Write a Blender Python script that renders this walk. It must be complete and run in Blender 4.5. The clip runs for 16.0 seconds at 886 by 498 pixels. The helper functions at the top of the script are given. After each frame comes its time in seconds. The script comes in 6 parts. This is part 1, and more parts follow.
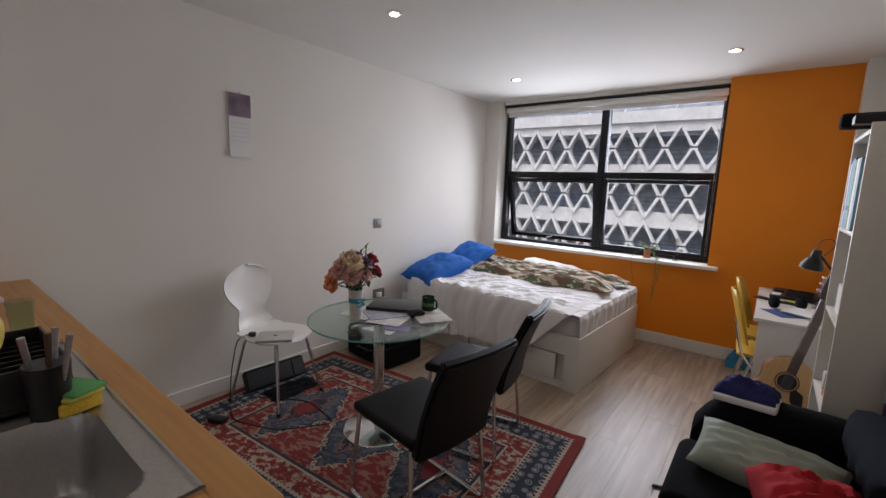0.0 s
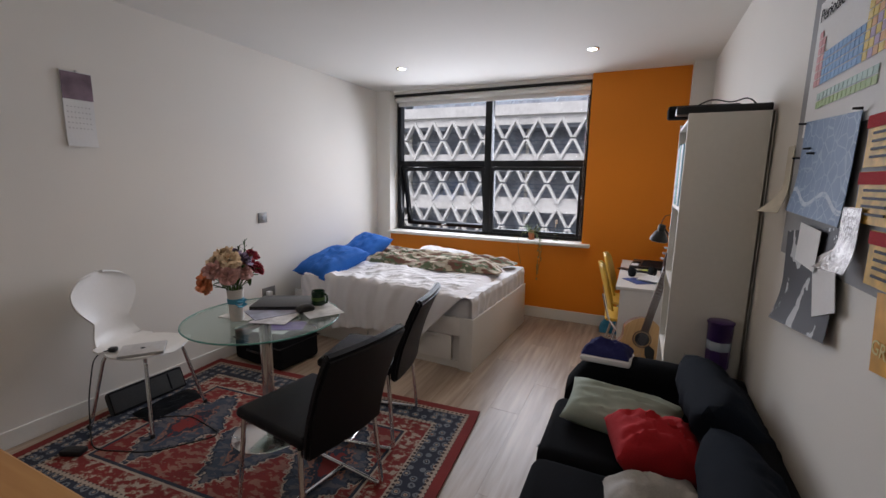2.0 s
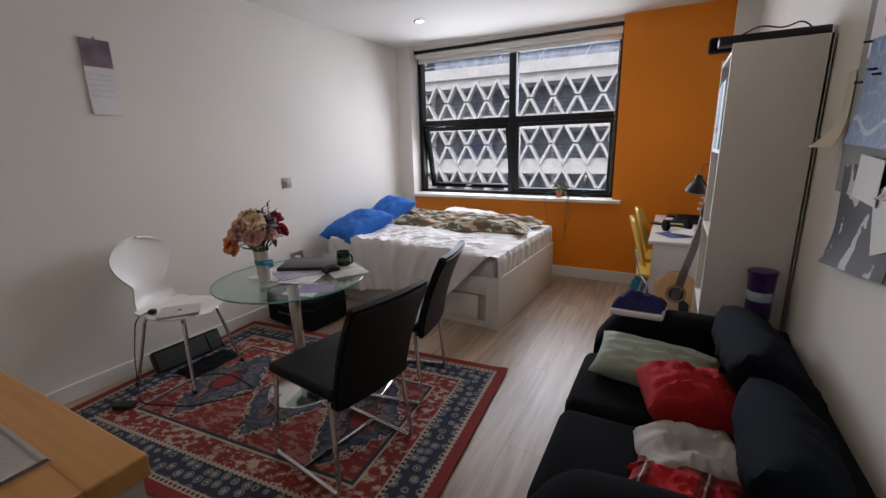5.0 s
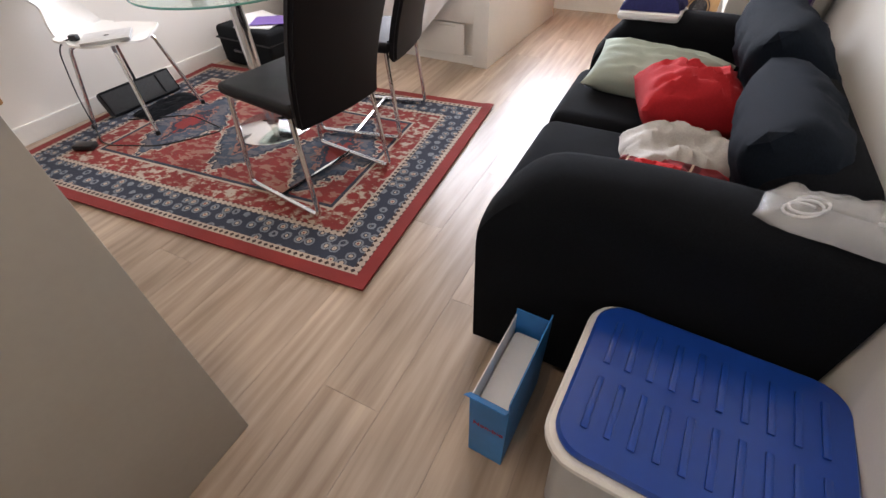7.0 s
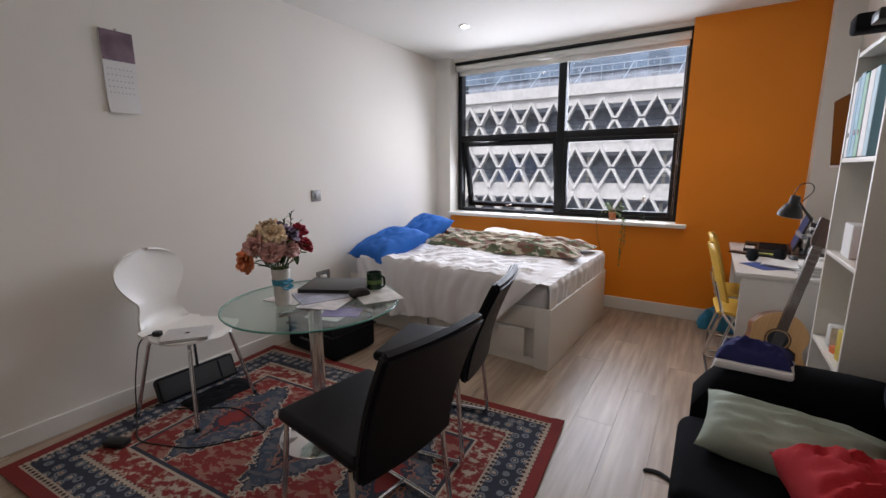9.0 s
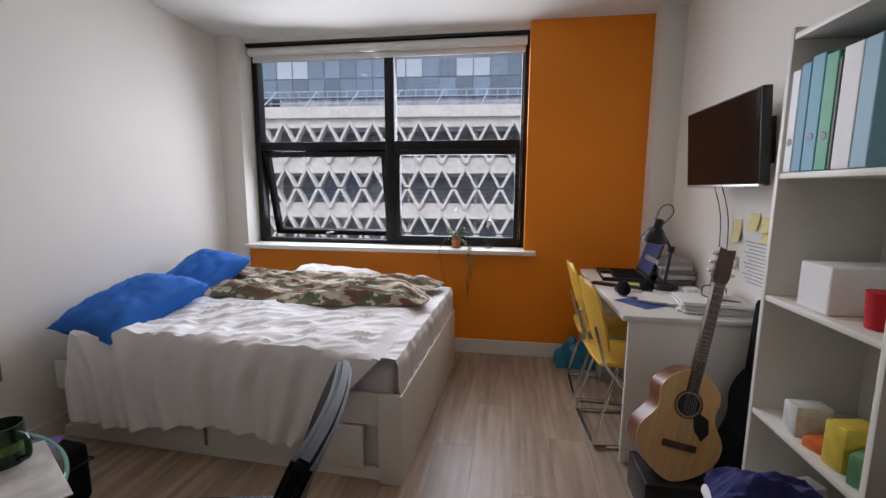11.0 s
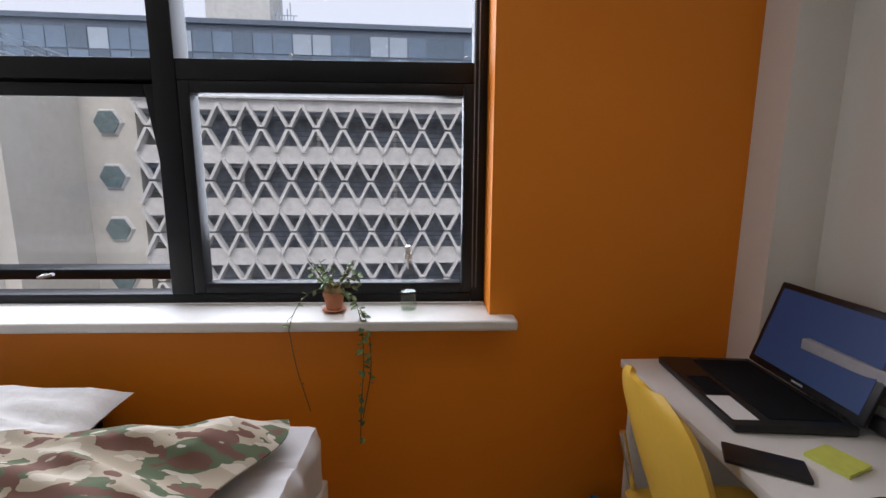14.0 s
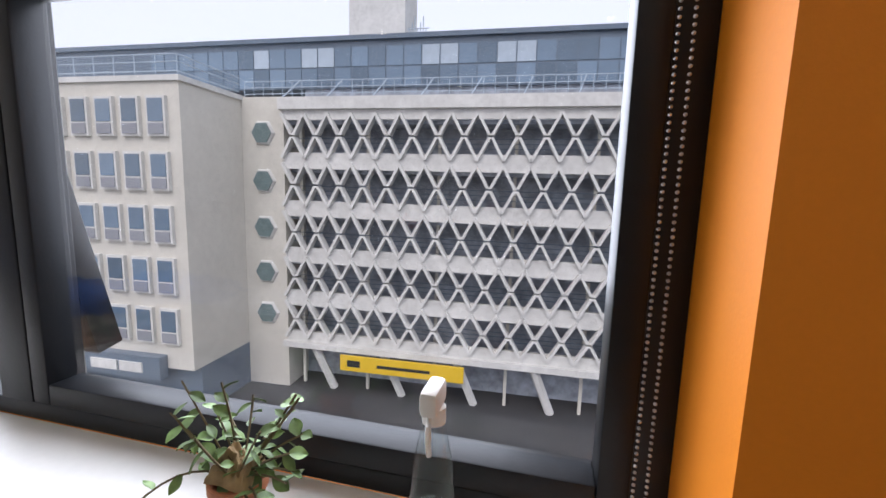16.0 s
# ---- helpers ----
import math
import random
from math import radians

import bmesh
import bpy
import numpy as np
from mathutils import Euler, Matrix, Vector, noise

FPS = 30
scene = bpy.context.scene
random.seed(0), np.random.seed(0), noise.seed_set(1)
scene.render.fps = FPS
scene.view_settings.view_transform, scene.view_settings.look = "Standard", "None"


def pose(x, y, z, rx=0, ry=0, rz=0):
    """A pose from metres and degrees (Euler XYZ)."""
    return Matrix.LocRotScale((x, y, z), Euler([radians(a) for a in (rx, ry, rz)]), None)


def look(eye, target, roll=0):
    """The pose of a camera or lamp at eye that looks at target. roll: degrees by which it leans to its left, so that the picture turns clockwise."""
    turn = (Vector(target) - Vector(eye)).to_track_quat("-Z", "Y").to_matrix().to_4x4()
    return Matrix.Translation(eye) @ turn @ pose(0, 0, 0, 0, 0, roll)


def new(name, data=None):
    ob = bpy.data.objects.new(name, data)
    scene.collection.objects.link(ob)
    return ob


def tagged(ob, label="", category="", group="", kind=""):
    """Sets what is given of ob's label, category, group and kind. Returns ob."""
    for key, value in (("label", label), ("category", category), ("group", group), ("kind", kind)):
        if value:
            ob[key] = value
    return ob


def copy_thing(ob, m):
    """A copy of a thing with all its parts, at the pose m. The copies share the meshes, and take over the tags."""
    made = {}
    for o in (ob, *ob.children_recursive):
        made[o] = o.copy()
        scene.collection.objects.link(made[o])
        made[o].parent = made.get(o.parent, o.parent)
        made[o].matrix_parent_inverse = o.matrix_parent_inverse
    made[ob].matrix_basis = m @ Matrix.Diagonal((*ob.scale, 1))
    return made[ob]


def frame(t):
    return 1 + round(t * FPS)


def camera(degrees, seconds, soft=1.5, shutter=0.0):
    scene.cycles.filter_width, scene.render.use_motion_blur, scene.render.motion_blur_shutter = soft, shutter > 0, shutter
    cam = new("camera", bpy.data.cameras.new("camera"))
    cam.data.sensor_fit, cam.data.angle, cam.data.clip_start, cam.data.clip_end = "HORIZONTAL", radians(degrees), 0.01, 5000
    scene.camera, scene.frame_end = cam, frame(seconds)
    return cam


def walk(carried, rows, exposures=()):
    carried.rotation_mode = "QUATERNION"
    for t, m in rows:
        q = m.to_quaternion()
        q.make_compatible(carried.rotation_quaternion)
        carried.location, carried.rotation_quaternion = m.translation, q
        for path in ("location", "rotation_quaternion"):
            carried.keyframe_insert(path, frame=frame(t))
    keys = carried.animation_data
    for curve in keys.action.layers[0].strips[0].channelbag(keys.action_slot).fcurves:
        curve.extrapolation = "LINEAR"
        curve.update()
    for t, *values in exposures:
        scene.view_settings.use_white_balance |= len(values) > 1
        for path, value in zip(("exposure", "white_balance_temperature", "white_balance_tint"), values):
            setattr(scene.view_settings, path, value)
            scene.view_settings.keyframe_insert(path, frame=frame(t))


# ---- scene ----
cam = camera(92.8, 16.0)
PATH = [
    (0, (2.926, 0.368, 1.493), (1.714, 1.931, 1.198), 2.1),
    (0.5, (2.976, 0.411, 1.482), (2.127, 2.196, 1.179), 2.4),
    (1, (2.993, 0.413, 1.478), (2.223, 2.23, 1.156), 1.8),
    (1.5, (3.009, 0.417, 1.479), (2.21, 2.221, 1.152), 1.2),
    (2, (3.011, 0.412, 1.481), (2.184, 2.204, 1.157), 0.9),
    (2.5, (3.024, 0.401, 1.524), (2.139, 2.194, 1.559), 0.0),
    (3, (3.026, 0.396, 1.543), (2.113, 2.147, 1.858), -0.4),
    (3.5, (3.029, 0.394, 1.553), (2.108, 2.112, 2.001), -0.5),
    (4, (3.023, 0.416, 1.536), (2.089, 2.149, 1.891), -0.8),
    (4.5, (3.024, 0.435, 1.5), (2.067, 2.191, 1.531), -1.0),
    (5, (3.013, 0.452, 1.419), (2.085, 2.158, 0.94), -1.4),
    (7.3, (3.044, 0.54, 1.125), (2.358, 1.801, -0.267), -2.4),
    (7.5, (3.04, 0.547, 1.146), (2.308, 1.894, -0.137), -2.2),
    (8, (3.038, 0.558, 1.244), (2.16, 2.132, 0.378), -1.5),
    (8.5, (2.961, 0.608, 1.299), (1.986, 2.229, 0.651), 0.1),
    (9, (2.737, 0.728, 1.335), (1.689, 2.39, 0.962), -0.3),
    (9.5, (2.568, 0.888, 1.33), (1.533, 2.569, 1.008), -1.1),
    (10, (2.452, 1.163, 1.315), (1.688, 2.99, 1.033), -0.7),
    (10.2, (2.423, 1.266, 1.318), (1.76, 3.135, 1.053), -0.4),
    (12.3, (2.286, 2.387, 1.312), (2.318, 4.361, 0.995), 1.2),
    (12.5, (2.263, 2.532, 1.33), (2.291, 4.505, 1.006), 1.3),
    (13, (2.233, 2.86, 1.295), (2.262, 4.834, 0.977), 0.3),
    (13.5, (2.262, 3.21, 1.293), (2.273, 5.186, 0.98), 0.3),
    (14, (2.292, 3.558, 1.292), (2.361, 5.532, 0.984), 0.3),
    (14.5, (2.341, 3.84, 1.293), (2.45, 5.809, 0.962), 0.4),
    (15, (2.375, 4.109, 1.285), (2.391, 6.086, 0.978), 1.9),
    (15.5, (2.338, 4.37, 1.284), (2.202, 6.343, 0.981), 2.2),
    (16, (2.337, 4.566, 1.295), (1.856, 6.487, 1.018), 1.6),
]
EXPOSURES = [(t, s, 6450, 18) for t, s in ((0, 0.15), (1.5, 0.2), (2.5, 0.05), (3.5, -0.1), (4.5, 0.08), (5, 0.2), (7.3, 2.0), (7.5, 1.95), (8, 1.2), (8.5, 0.45), (9, 0.35), (10, 0.25), (12.3, -0.1), (12.5, -0.12), (13, -0.35), (13.5, -0.45), (14, -0.25), (14.5, 0.1), (15, 0.08), (16, -0.02))]
walk(cam, [(t, look(eye, target, roll)) for t, eye, target, roll in PATH], EXPOSURES)

# ---- world and lights ----
world = bpy.data.worlds.new("overcast")
scene.world = world
world.use_nodes = True
wn, wl = world.node_tree.nodes, world.node_tree.links
sky = wn.new("ShaderNodeTexSky")
sky.sky_type, sky.sun_disc = "NISHITA", False
sky.sun_elevation, sky.sun_rotation, sky.dust_density = radians(48), radians(200), 4.0
cloud = wn.new("ShaderNodeMix")
cloud.data_type = "RGBA"
cloud.inputs["Factor"].default_value = 0.75
cloud.inputs["B"].default_value = (8.2, 8.6, 9.2, 1)
wl.new(sky.outputs[0], cloud.inputs["A"])
wl.new(cloud.outputs["Result"], wn["Background"].inputs["Color"])
wn["Background"].inputs["Strength"].default_value = 0.15

sun = new("sun", bpy.data.lights.new("sun", "SUN"))
sun.data.energy, sun.data.angle, sun.data.color = 1.0, radians(25), (1.0, 0.96, 0.9)
sun.matrix_world = look((0, -20, 30), (0, 8, 0))

daylight = new("window_daylight", bpy.data.lights.new("window_daylight", "AREA"))
daylight.data.shape, daylight.data.size, daylight.data.size_y = "RECTANGLE", 2.1, 1.4
daylight.data.energy, daylight.data.color = 50, (0.86, 0.93, 1.0)
daylight.matrix_world = look((1.36, 5.29, 1.72), (2.5, 0.0, 0.2))
daylight.data.spread = radians(150)

# ---- plan, in metres ----
RW, FAR, NEAR, TOP = 3.505, 4.94, -1.3, 2.525        # right wall, window wall, wall behind, ceiling
WX0, WX1, WZ0, WZ1, WY = 0.2, 2.5, 0.85, 2.49, 5.14   # window opening and plane

# ---- materials ----
def mat(name, color, rough=0.6, metal=0.0, grain=40.0, vary=0.08, bump=0.0, big=3.0, bigvary=0.05, coat=0.0, spec=None, rnd=0.0):
    """A surface with grain and larger patches."""
    m = bpy.data.materials.new(name)
    m.use_nodes = True
    n, l = m.node_tree.nodes, m.node_tree.links
    b = n["Principled BSDF"]
    b.inputs["Roughness"].default_value, b.inputs["Metallic"].default_value = rough, metal
    b.inputs["Coat Weight"].default_value = coat
    if spec is not None:
        b.inputs["Specular IOR Level"].default_value = spec
    co = n.new("ShaderNodeTexCoord")
    last = None
    base = n.new("ShaderNodeRGB")
    base.outputs[0].default_value = (*color, 1)
    last = base.outputs[0]
    for scale, amount in ((grain, vary), (big, bigvary)):
        if not amount:
            continue
        t = n.new("ShaderNodeTexNoise")
        t.inputs["Scale"].default_value, t.inputs["Detail"].default_value = scale, 4
        l.new(co.outputs["Object"], t.inputs["Vector"])
        h = n.new("ShaderNodeHueSaturation")
        r = n.new("ShaderNodeMapRange")
        r.inputs["From Min"].default_value, r.inputs["From Max"].default_value = 0.25, 0.75
        r.inputs["To Min"].default_value, r.inputs["To Max"].default_value = 1 - amount, 1 + amount
        l.new(t.outputs["Fac"], r.inputs["Value"])
        l.new(r.outputs[0], h.inputs["Value"])
        l.new(last, h.inputs["Color"])
        last = h.outputs[0]
    if rnd:
        o = n.new("ShaderNodeObjectInfo")
        r = n.new("ShaderNodeMapRange")
        r.inputs["To Min"].default_value, r.inputs["To Max"].default_value = 1 - rnd, 1 + rnd
        h = n.new("ShaderNodeHueSaturation")
        l.new(o.outputs["Random"], r.inputs["Value"])
        l.new(r.outputs[0], h.inputs["Value"])
        l.new(last, h.inputs["Color"])
        last = h.outputs[0]
    l.new(last, b.inputs["Base Color"])
    if bump:
        t = n.new("ShaderNodeTexNoise")
        t.inputs["Scale"].default_value, t.inputs["Detail"].default_value = grain * 2, 3
        l.new(co.outputs["Object"], t.inputs["Vector"])
        k = n.new("ShaderNodeBump")
        k.inputs["Strength"].default_value, k.inputs["Distance"].default_value = bump, 0.004
        l.new(t.outputs["Fac"], k.inputs["Height"])
        l.new(k.outputs[0], b.inputs["Normal"])
    return m


def ramp_mat(name, build, rough=0.8, bump=0.0):
    """A material whose colour is made by build(nodes, links, coords)."""
    m = bpy.data.materials.new(name)
    m.use_nodes = True
    n, l = m.node_tree.nodes, m.node_tree.links
    b = n["Principled BSDF"]
    b.inputs["Roughness"].default_value = rough
    co = n.new("ShaderNodeTexCoord")
    l.new(build(n, l, co.outputs["Object"]), b.inputs["Base Color"])
    if bump:
        t = n.new("ShaderNodeTexNoise")
        t.inputs["Scale"].default_value = 400
        l.new(co.outputs["Object"], t.inputs["Vector"])
        k = n.new("ShaderNodeBump")
        k.inputs["Strength"].default_value, k.inputs["Distance"].default_value = bump, 0.003
        l.new(t.outputs["Fac"], k.inputs["Height"])
        l.new(k.outputs[0], b.inputs["Normal"])
    return m


def math_node(n, l, op, a, b=None):
    k = n.new("ShaderNodeMath")
    k.operation = op
    for i, v in enumerate((a, b)):
        if v is None:
            continue
        if isinstance(v, (int, float)):
            k.inputs[i].default_value = v
        else:
            l.new(v, k.inputs[i])
    return k.outputs[0]


def mix_node(n, l, fac, a, b):
    k = n.new("ShaderNodeMix")
    k.data_type = "RGBA"
    for key, v in (("Factor", fac), ("A", a), ("B", b)):
        if isinstance(v, tuple):
            k.inputs[key].default_value = (*v, 1)
        elif isinstance(v, (int, float)):
            k.inputs[key].default_value = v
        else:
            l.new(v, k.inputs[key])
    return k.outputs["Result"]


def noise_node(n, l, co, scale, detail=3):
    t = n.new("ShaderNodeTexNoise")
    t.inputs["Scale"].default_value, t.inputs["Detail"].default_value = scale, detail
    l.new(co, t.inputs["Vector"])
    return t.outputs["Fac"]


def stretched(n, l, co, scale):
    k = n.new("ShaderNodeMapping")
    k.inputs["Scale"].default_value = scale
    l.new(co, k.inputs["Vector"])
    return k.outputs[0]


def wood_colour(light, dark, along=(14, 1.0, 14), rnd=0.0):
    def build(n, l, co):
        o = n.new("ShaderNodeObjectInfo")
        add = n.new("ShaderNodeVectorMath")
        l.new(stretched(n, l, co, along), add.inputs[0])
        big = math_node(n, l, "MULTIPLY", o.outputs["Random"], 40.0)
        l.new(big, add.inputs[1])
        f = noise_node(n, l, add.outputs[0], 2.2, 7)
        f = math_node(n, l, "MULTIPLY_ADD", f, 2.4)
        f.node.inputs[2].default_value = -0.75
        f.node.use_clamp = True
        c = mix_node(n, l, f, dark, light)
        if rnd:
            r = n.new("ShaderNodeMapRange")
            r.inputs["To Min"].default_value, r.inputs["To Max"].default_value = 1 - rnd, 1 + rnd
            l.new(o.outputs["Random"], r.inputs["Value"])
            h = n.new("ShaderNodeHueSaturation")
            l.new(r.outputs[0], h.inputs["Value"])
            l.new(c, h.inputs["Color"])
            c = h.outputs[0]
        return c
    return build


def glass(name, tint=(1, 1, 1), rough=0.0, alpha=None):
    m = bpy.data.materials.new(name)
    m.use_nodes = True
    n, l = m.node_tree.nodes, m.node_tree.links
    g = n.new("ShaderNodeBsdfGlossy")
    g.inputs["Roughness"].default_value = max(rough, 0.01)
    t = n.new("ShaderNodeBsdfTransparent")
    t.inputs["Color"].default_value = (*tint, 1)
    f = n.new("ShaderNodeLayerWeight")
    f.inputs["Blend"].default_value = 0.5
    k = n.new("ShaderNodeMixShader")
    p = math_node(n, l, "MULTIPLY_ADD", math_node(n, l, "POWER", f.outputs["Facing"], 4.0), 0.7)
    p.node.inputs[2].default_value = 0.025
    l.new(p, k.inputs[0])
    l.new(t.outputs[0], k.inputs[1])
    l.new(g.outputs[0], k.inputs[2])
    l.new(k.outputs[0], n["Material Output"].inputs["Surface"])
    return m


def glow(name, color, strength):
    m = bpy.data.materials.new(name)
    m.use_nodes = True
    b = m.node_tree.nodes["Principled BSDF"]
    b.inputs["Base Color"].default_value = (*color, 1)
    b.inputs["Emission Color"].default_value = (*color, 1)
    b.inputs["Emission Strength"].default_value = strength
    return m


M_WALL = mat("white_wall_paint", (0.80, 0.772, 0.715), 0.75, grain=180, vary=0.015, bump=0.08, big=1.2, bigvary=0.025)
M_CEIL = mat("ceiling_paint", (0.80, 0.785, 0.74), 0.8, grain=160, vary=0.012, bump=0.06, big=1.0, bigvary=0.02)
M_ORANGE = mat("orange_wall_paint", (0.86, 0.255, 0.004), 0.62, grain=150, vary=0.02, bump=0.08, big=1.5, bigvary=0.04)
M_TRIM = mat("trim_gloss_white", (0.78, 0.77, 0.73), 0.4, grain=60, vary=0.02, big=2, bigvary=0.03)
M_FRAME = mat("window_frame_black", (0.008, 0.009, 0.011), 0.45, grain=90, vary=0.1, bump=0.05, spec=0.3)
M_WHITE = mat("white_laminate", (0.76, 0.75, 0.72), 0.35, grain=50, vary=0.015, big=3, bigvary=0.025)
M_CREAM = mat("bookcase_laminate", (0.70, 0.68, 0.62), 0.42, grain=50, vary=0.02, big=2, bigvary=0.03)
M_CHROME = mat("chrome", (0.75, 0.75, 0.76), 0.12, 1.0, vary=0.03)
M_STEEL = mat("brushed_steel", (0.50, 0.50, 0.50), 0.38, 1.0, grain=120, vary=0.08)
M_LEATHER = mat("black_leatherette", (0.006, 0.006, 0.008), 0.42, grain=220, vary=0.2, bump=0.25, spec=0.14)
M_BLACK = mat("black_plastic", (0.008, 0.008, 0.009), 0.4, grain=120, vary=0.15, bump=0.05)
M_MATT = mat("black_cloth", (0.010, 0.011, 0.013), 0.9, grain=260, vary=0.3, bump=0.3, spec=0.12)
M_SOFA = mat("black_sofa_fabric", (0.006, 0.007, 0.009), 0.95, grain=300, vary=0.3, bump=0.35, big=6, bigvary=0.2, spec=0.08)
M_NAVY = mat("dark_navy_corduroy", (0.008, 0.012, 0.019), 0.88, grain=240, vary=0.25, bump=0.35, big=5, bigvary=0.2, spec=0.1)
M_SHEET = mat("white_cotton", (0.78, 0.78, 0.80), 0.85, grain=220, vary=0.02, bump=0.15, big=4, bigvary=0.03)
M_BLUE = mat("blue_cotton", (0.0, 0.11, 0.46), 0.8, grain=200, vary=0.06, bump=0.15, big=5, bigvary=0.1)
M_GREENP = mat("sage_cotton", (0.33, 0.39, 0.33), 0.85, grain=200, vary=0.04, bump=0.15)
M_RED = mat("red_fleece", (0.42, 0.008, 0.014), 0.9, grain=200, vary=0.12, bump=0.35)
M_YELLOW = mat("yellow_plastic", (0.72, 0.44, 0.06), 0.42, grain=60, vary=0.03)
M_COUNTER = ramp_mat("beech_worktop", wood_colour((0.50, 0.27, 0.09), (0.40, 0.19, 0.055), (1.2, 22, 22)), 0.42)
M_PANEL = mat("kitchen_panel_grey", (0.36, 0.33, 0.28), 0.5, grain=60, vary=0.02)
M_PLANK = ramp_mat("oak_laminate", wood_colour((0.46, 0.365, 0.28), (0.25, 0.185, 0.135), (13, 0.9, 13), 0.12), 0.36, 0.05)
M_GUITAR = ramp_mat("spruce_top", wood_colour((0.66, 0.42, 0.19), (0.54, 0.31, 0.12), (60, 60, 1.5)), 0.28)
M_NECK = ramp_mat("rosewood", wood_colour((0.10, 0.05, 0.03), (0.045, 0.022, 0.014), (40, 40, 2)), 0.4)
M_PAPER = mat("paper", (0.78, 0.78, 0.77), 0.8, grain=90, vary=0.02)
M_INK = mat("print_grey", (0.30, 0.31, 0.34), 0.8)
M_NOTE = mat("sticky_note_yellow", (0.74, 0.66, 0.32), 0.8)
M_PLANE = glass("clear_window_glass", (0.97, 0.985, 1.0))
M_TABLEGLASS = glass("green_tinted_glass", (0.84, 0.93, 0.90))
M_EDGE = mat("glass_edge_green", (0.10, 0.30, 0.25), 0.1, grain=20, vary=0.05)
M_LEAF = mat("leaf_green", (0.07, 0.14, 0.03), 0.5, grain=60, vary=0.3, rnd=0.3)
M_TERRA = mat("terracotta", (0.45, 0.17, 0.08), 0.8, grain=80, vary=0.1, bump=0.2)
M_CONC = mat("white_precast_concrete", (0.68, 0.67, 0.64), 0.85, grain=3, vary=0.10, big=0.5, bigvary=0.12, bump=0.1)
M_PALE = mat("pale_stone_cladding", (0.66, 0.63, 0.56), 0.85, grain=2.5, vary=0.05, big=0.3, bigvary=0.07)
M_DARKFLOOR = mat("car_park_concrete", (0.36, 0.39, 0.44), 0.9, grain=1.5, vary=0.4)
M_SLATE = mat("blue_grey_cladding", (0.12, 0.165, 0.22), 0.35, grain=1.5, vary=0.08)
M_PANE = mat("dark_window_panel", (0.15, 0.215, 0.29), 0.2, grain=1.0, vary=0.1, rnd=0.3)
M_LIGHTPANE = mat("pale_window_panel", (0.42, 0.50, 0.58), 0.25, grain=1.0, vary=0.08)
M_ROAD = mat("asphalt", (0.055, 0.056, 0.06), 0.9, grain=8, vary=0.2, big=0.3, bigvary=0.15)
M_SIGN = mat("yellow_sign", (0.80, 0.52, 0.03), 0.5)
M_TEXT = mat("dark_print", (0.02, 0.02, 0.025), 0.7)

# ---- mesh helpers ----
def mesh_of(bm, name, material, smooth=True):
    me = bpy.data.meshes.new(name)
    bm.normal_update()
    bm.to_mesh(me)
    bm.free()
    me.materials.append(material)
    if smooth:
        me.shade_smooth()
        me.set_sharp_from_angle(angle=radians(38))
    return me


def part(name, bm, material, parent=None, label="", smooth=True):
    ob = new(name, mesh_of(bm, name, material, smooth))
    if parent:
        ob.parent = parent
    if label:
        tagged(ob, label)
    return ob


def thing(name, m, label, category, group=""):
    ob = new(name)
    ob.empty_display_size = 0.1
    ob.matrix_world = m
    return tagged(ob, label, category, group)


def single(name, bm, material, label, category, group="", m=None, kind="", smooth=True):
    ob = part(name, bm, material, None, "", smooth)
    if m is not None:
        ob.matrix_world = m
    return tagged(ob, label, category, group, kind)


def box(x0, y0, z0, x1, y1, z1, bevel=0.0, bm=None, m=None, seg=2):
    bm = bm or bmesh.new()
    vs = bmesh.ops.create_cube(bm, size=1)["verts"]
    c, s = Vector(((x0 + x1) / 2, (y0 + y1) / 2, (z0 + z1) / 2)), Vector((x1 - x0, y1 - y0, z1 - z0))
    for v in vs:
        v.co = Vector((v.co.x * s.x, v.co.y * s.y, v.co.z * s.z)) + c
    if bevel:
        es = list({e for v in vs for e in v.link_edges})
        vs = bmesh.ops.bevel(bm, geom=es, offset=bevel, segments=seg, affect="EDGES", profile=0.5)["verts"]
        vs = list({v for v in vs} | {v for f in bm.faces for v in f.verts if v in set(vs)})
    if m is not None:
        bmesh.ops.transform(bm, matrix=m, verts=vs)
    return bm


def tube(points, r, bm=None, seg=8, closed=False):
    """A round bar along the points; r may be a list."""
    bm = bm or bmesh.new()
    pts = [Vector(p) for p in points]
    rings = []
    up = Vector((0, 0, 1))
    for i, p in enumerate(pts):
        a, b = pts[i - 1 if i or closed else 0], pts[(i + 1) % len(pts) if closed else min(i + 1, len(pts) - 1)]
        d = (b - a).normalized()
        side = d.cross(up if abs(d.z) < 0.95 else Vector((1, 0, 0))).normalized()
        if rings and side.dot(prev) < 0:
            side = -side
        prev = side
        top = side.cross(d)
        rr = r[i] if isinstance(r, (list, tuple)) else r
        rings.append([bm.verts.new(p + rr * (math.cos(2 * math.pi * k / seg) * side + math.sin(2 * math.pi * k / seg) * top)) for k in range(seg)])
    n = len(rings)
    for i in range(n if closed else n - 1):
        a, b = rings[i], rings[(i + 1) % n]
        for k in range(seg):
            bm.faces.new((a[k], a[(k + 1) % seg], b[(k + 1) % seg], b[k]))
    if not closed:
        bm.faces.new(rings[0][::-1])
        bm.faces.new(rings[-1])
    bmesh.ops.recalc_face_normals(bm, faces=bm.faces)
    return bm


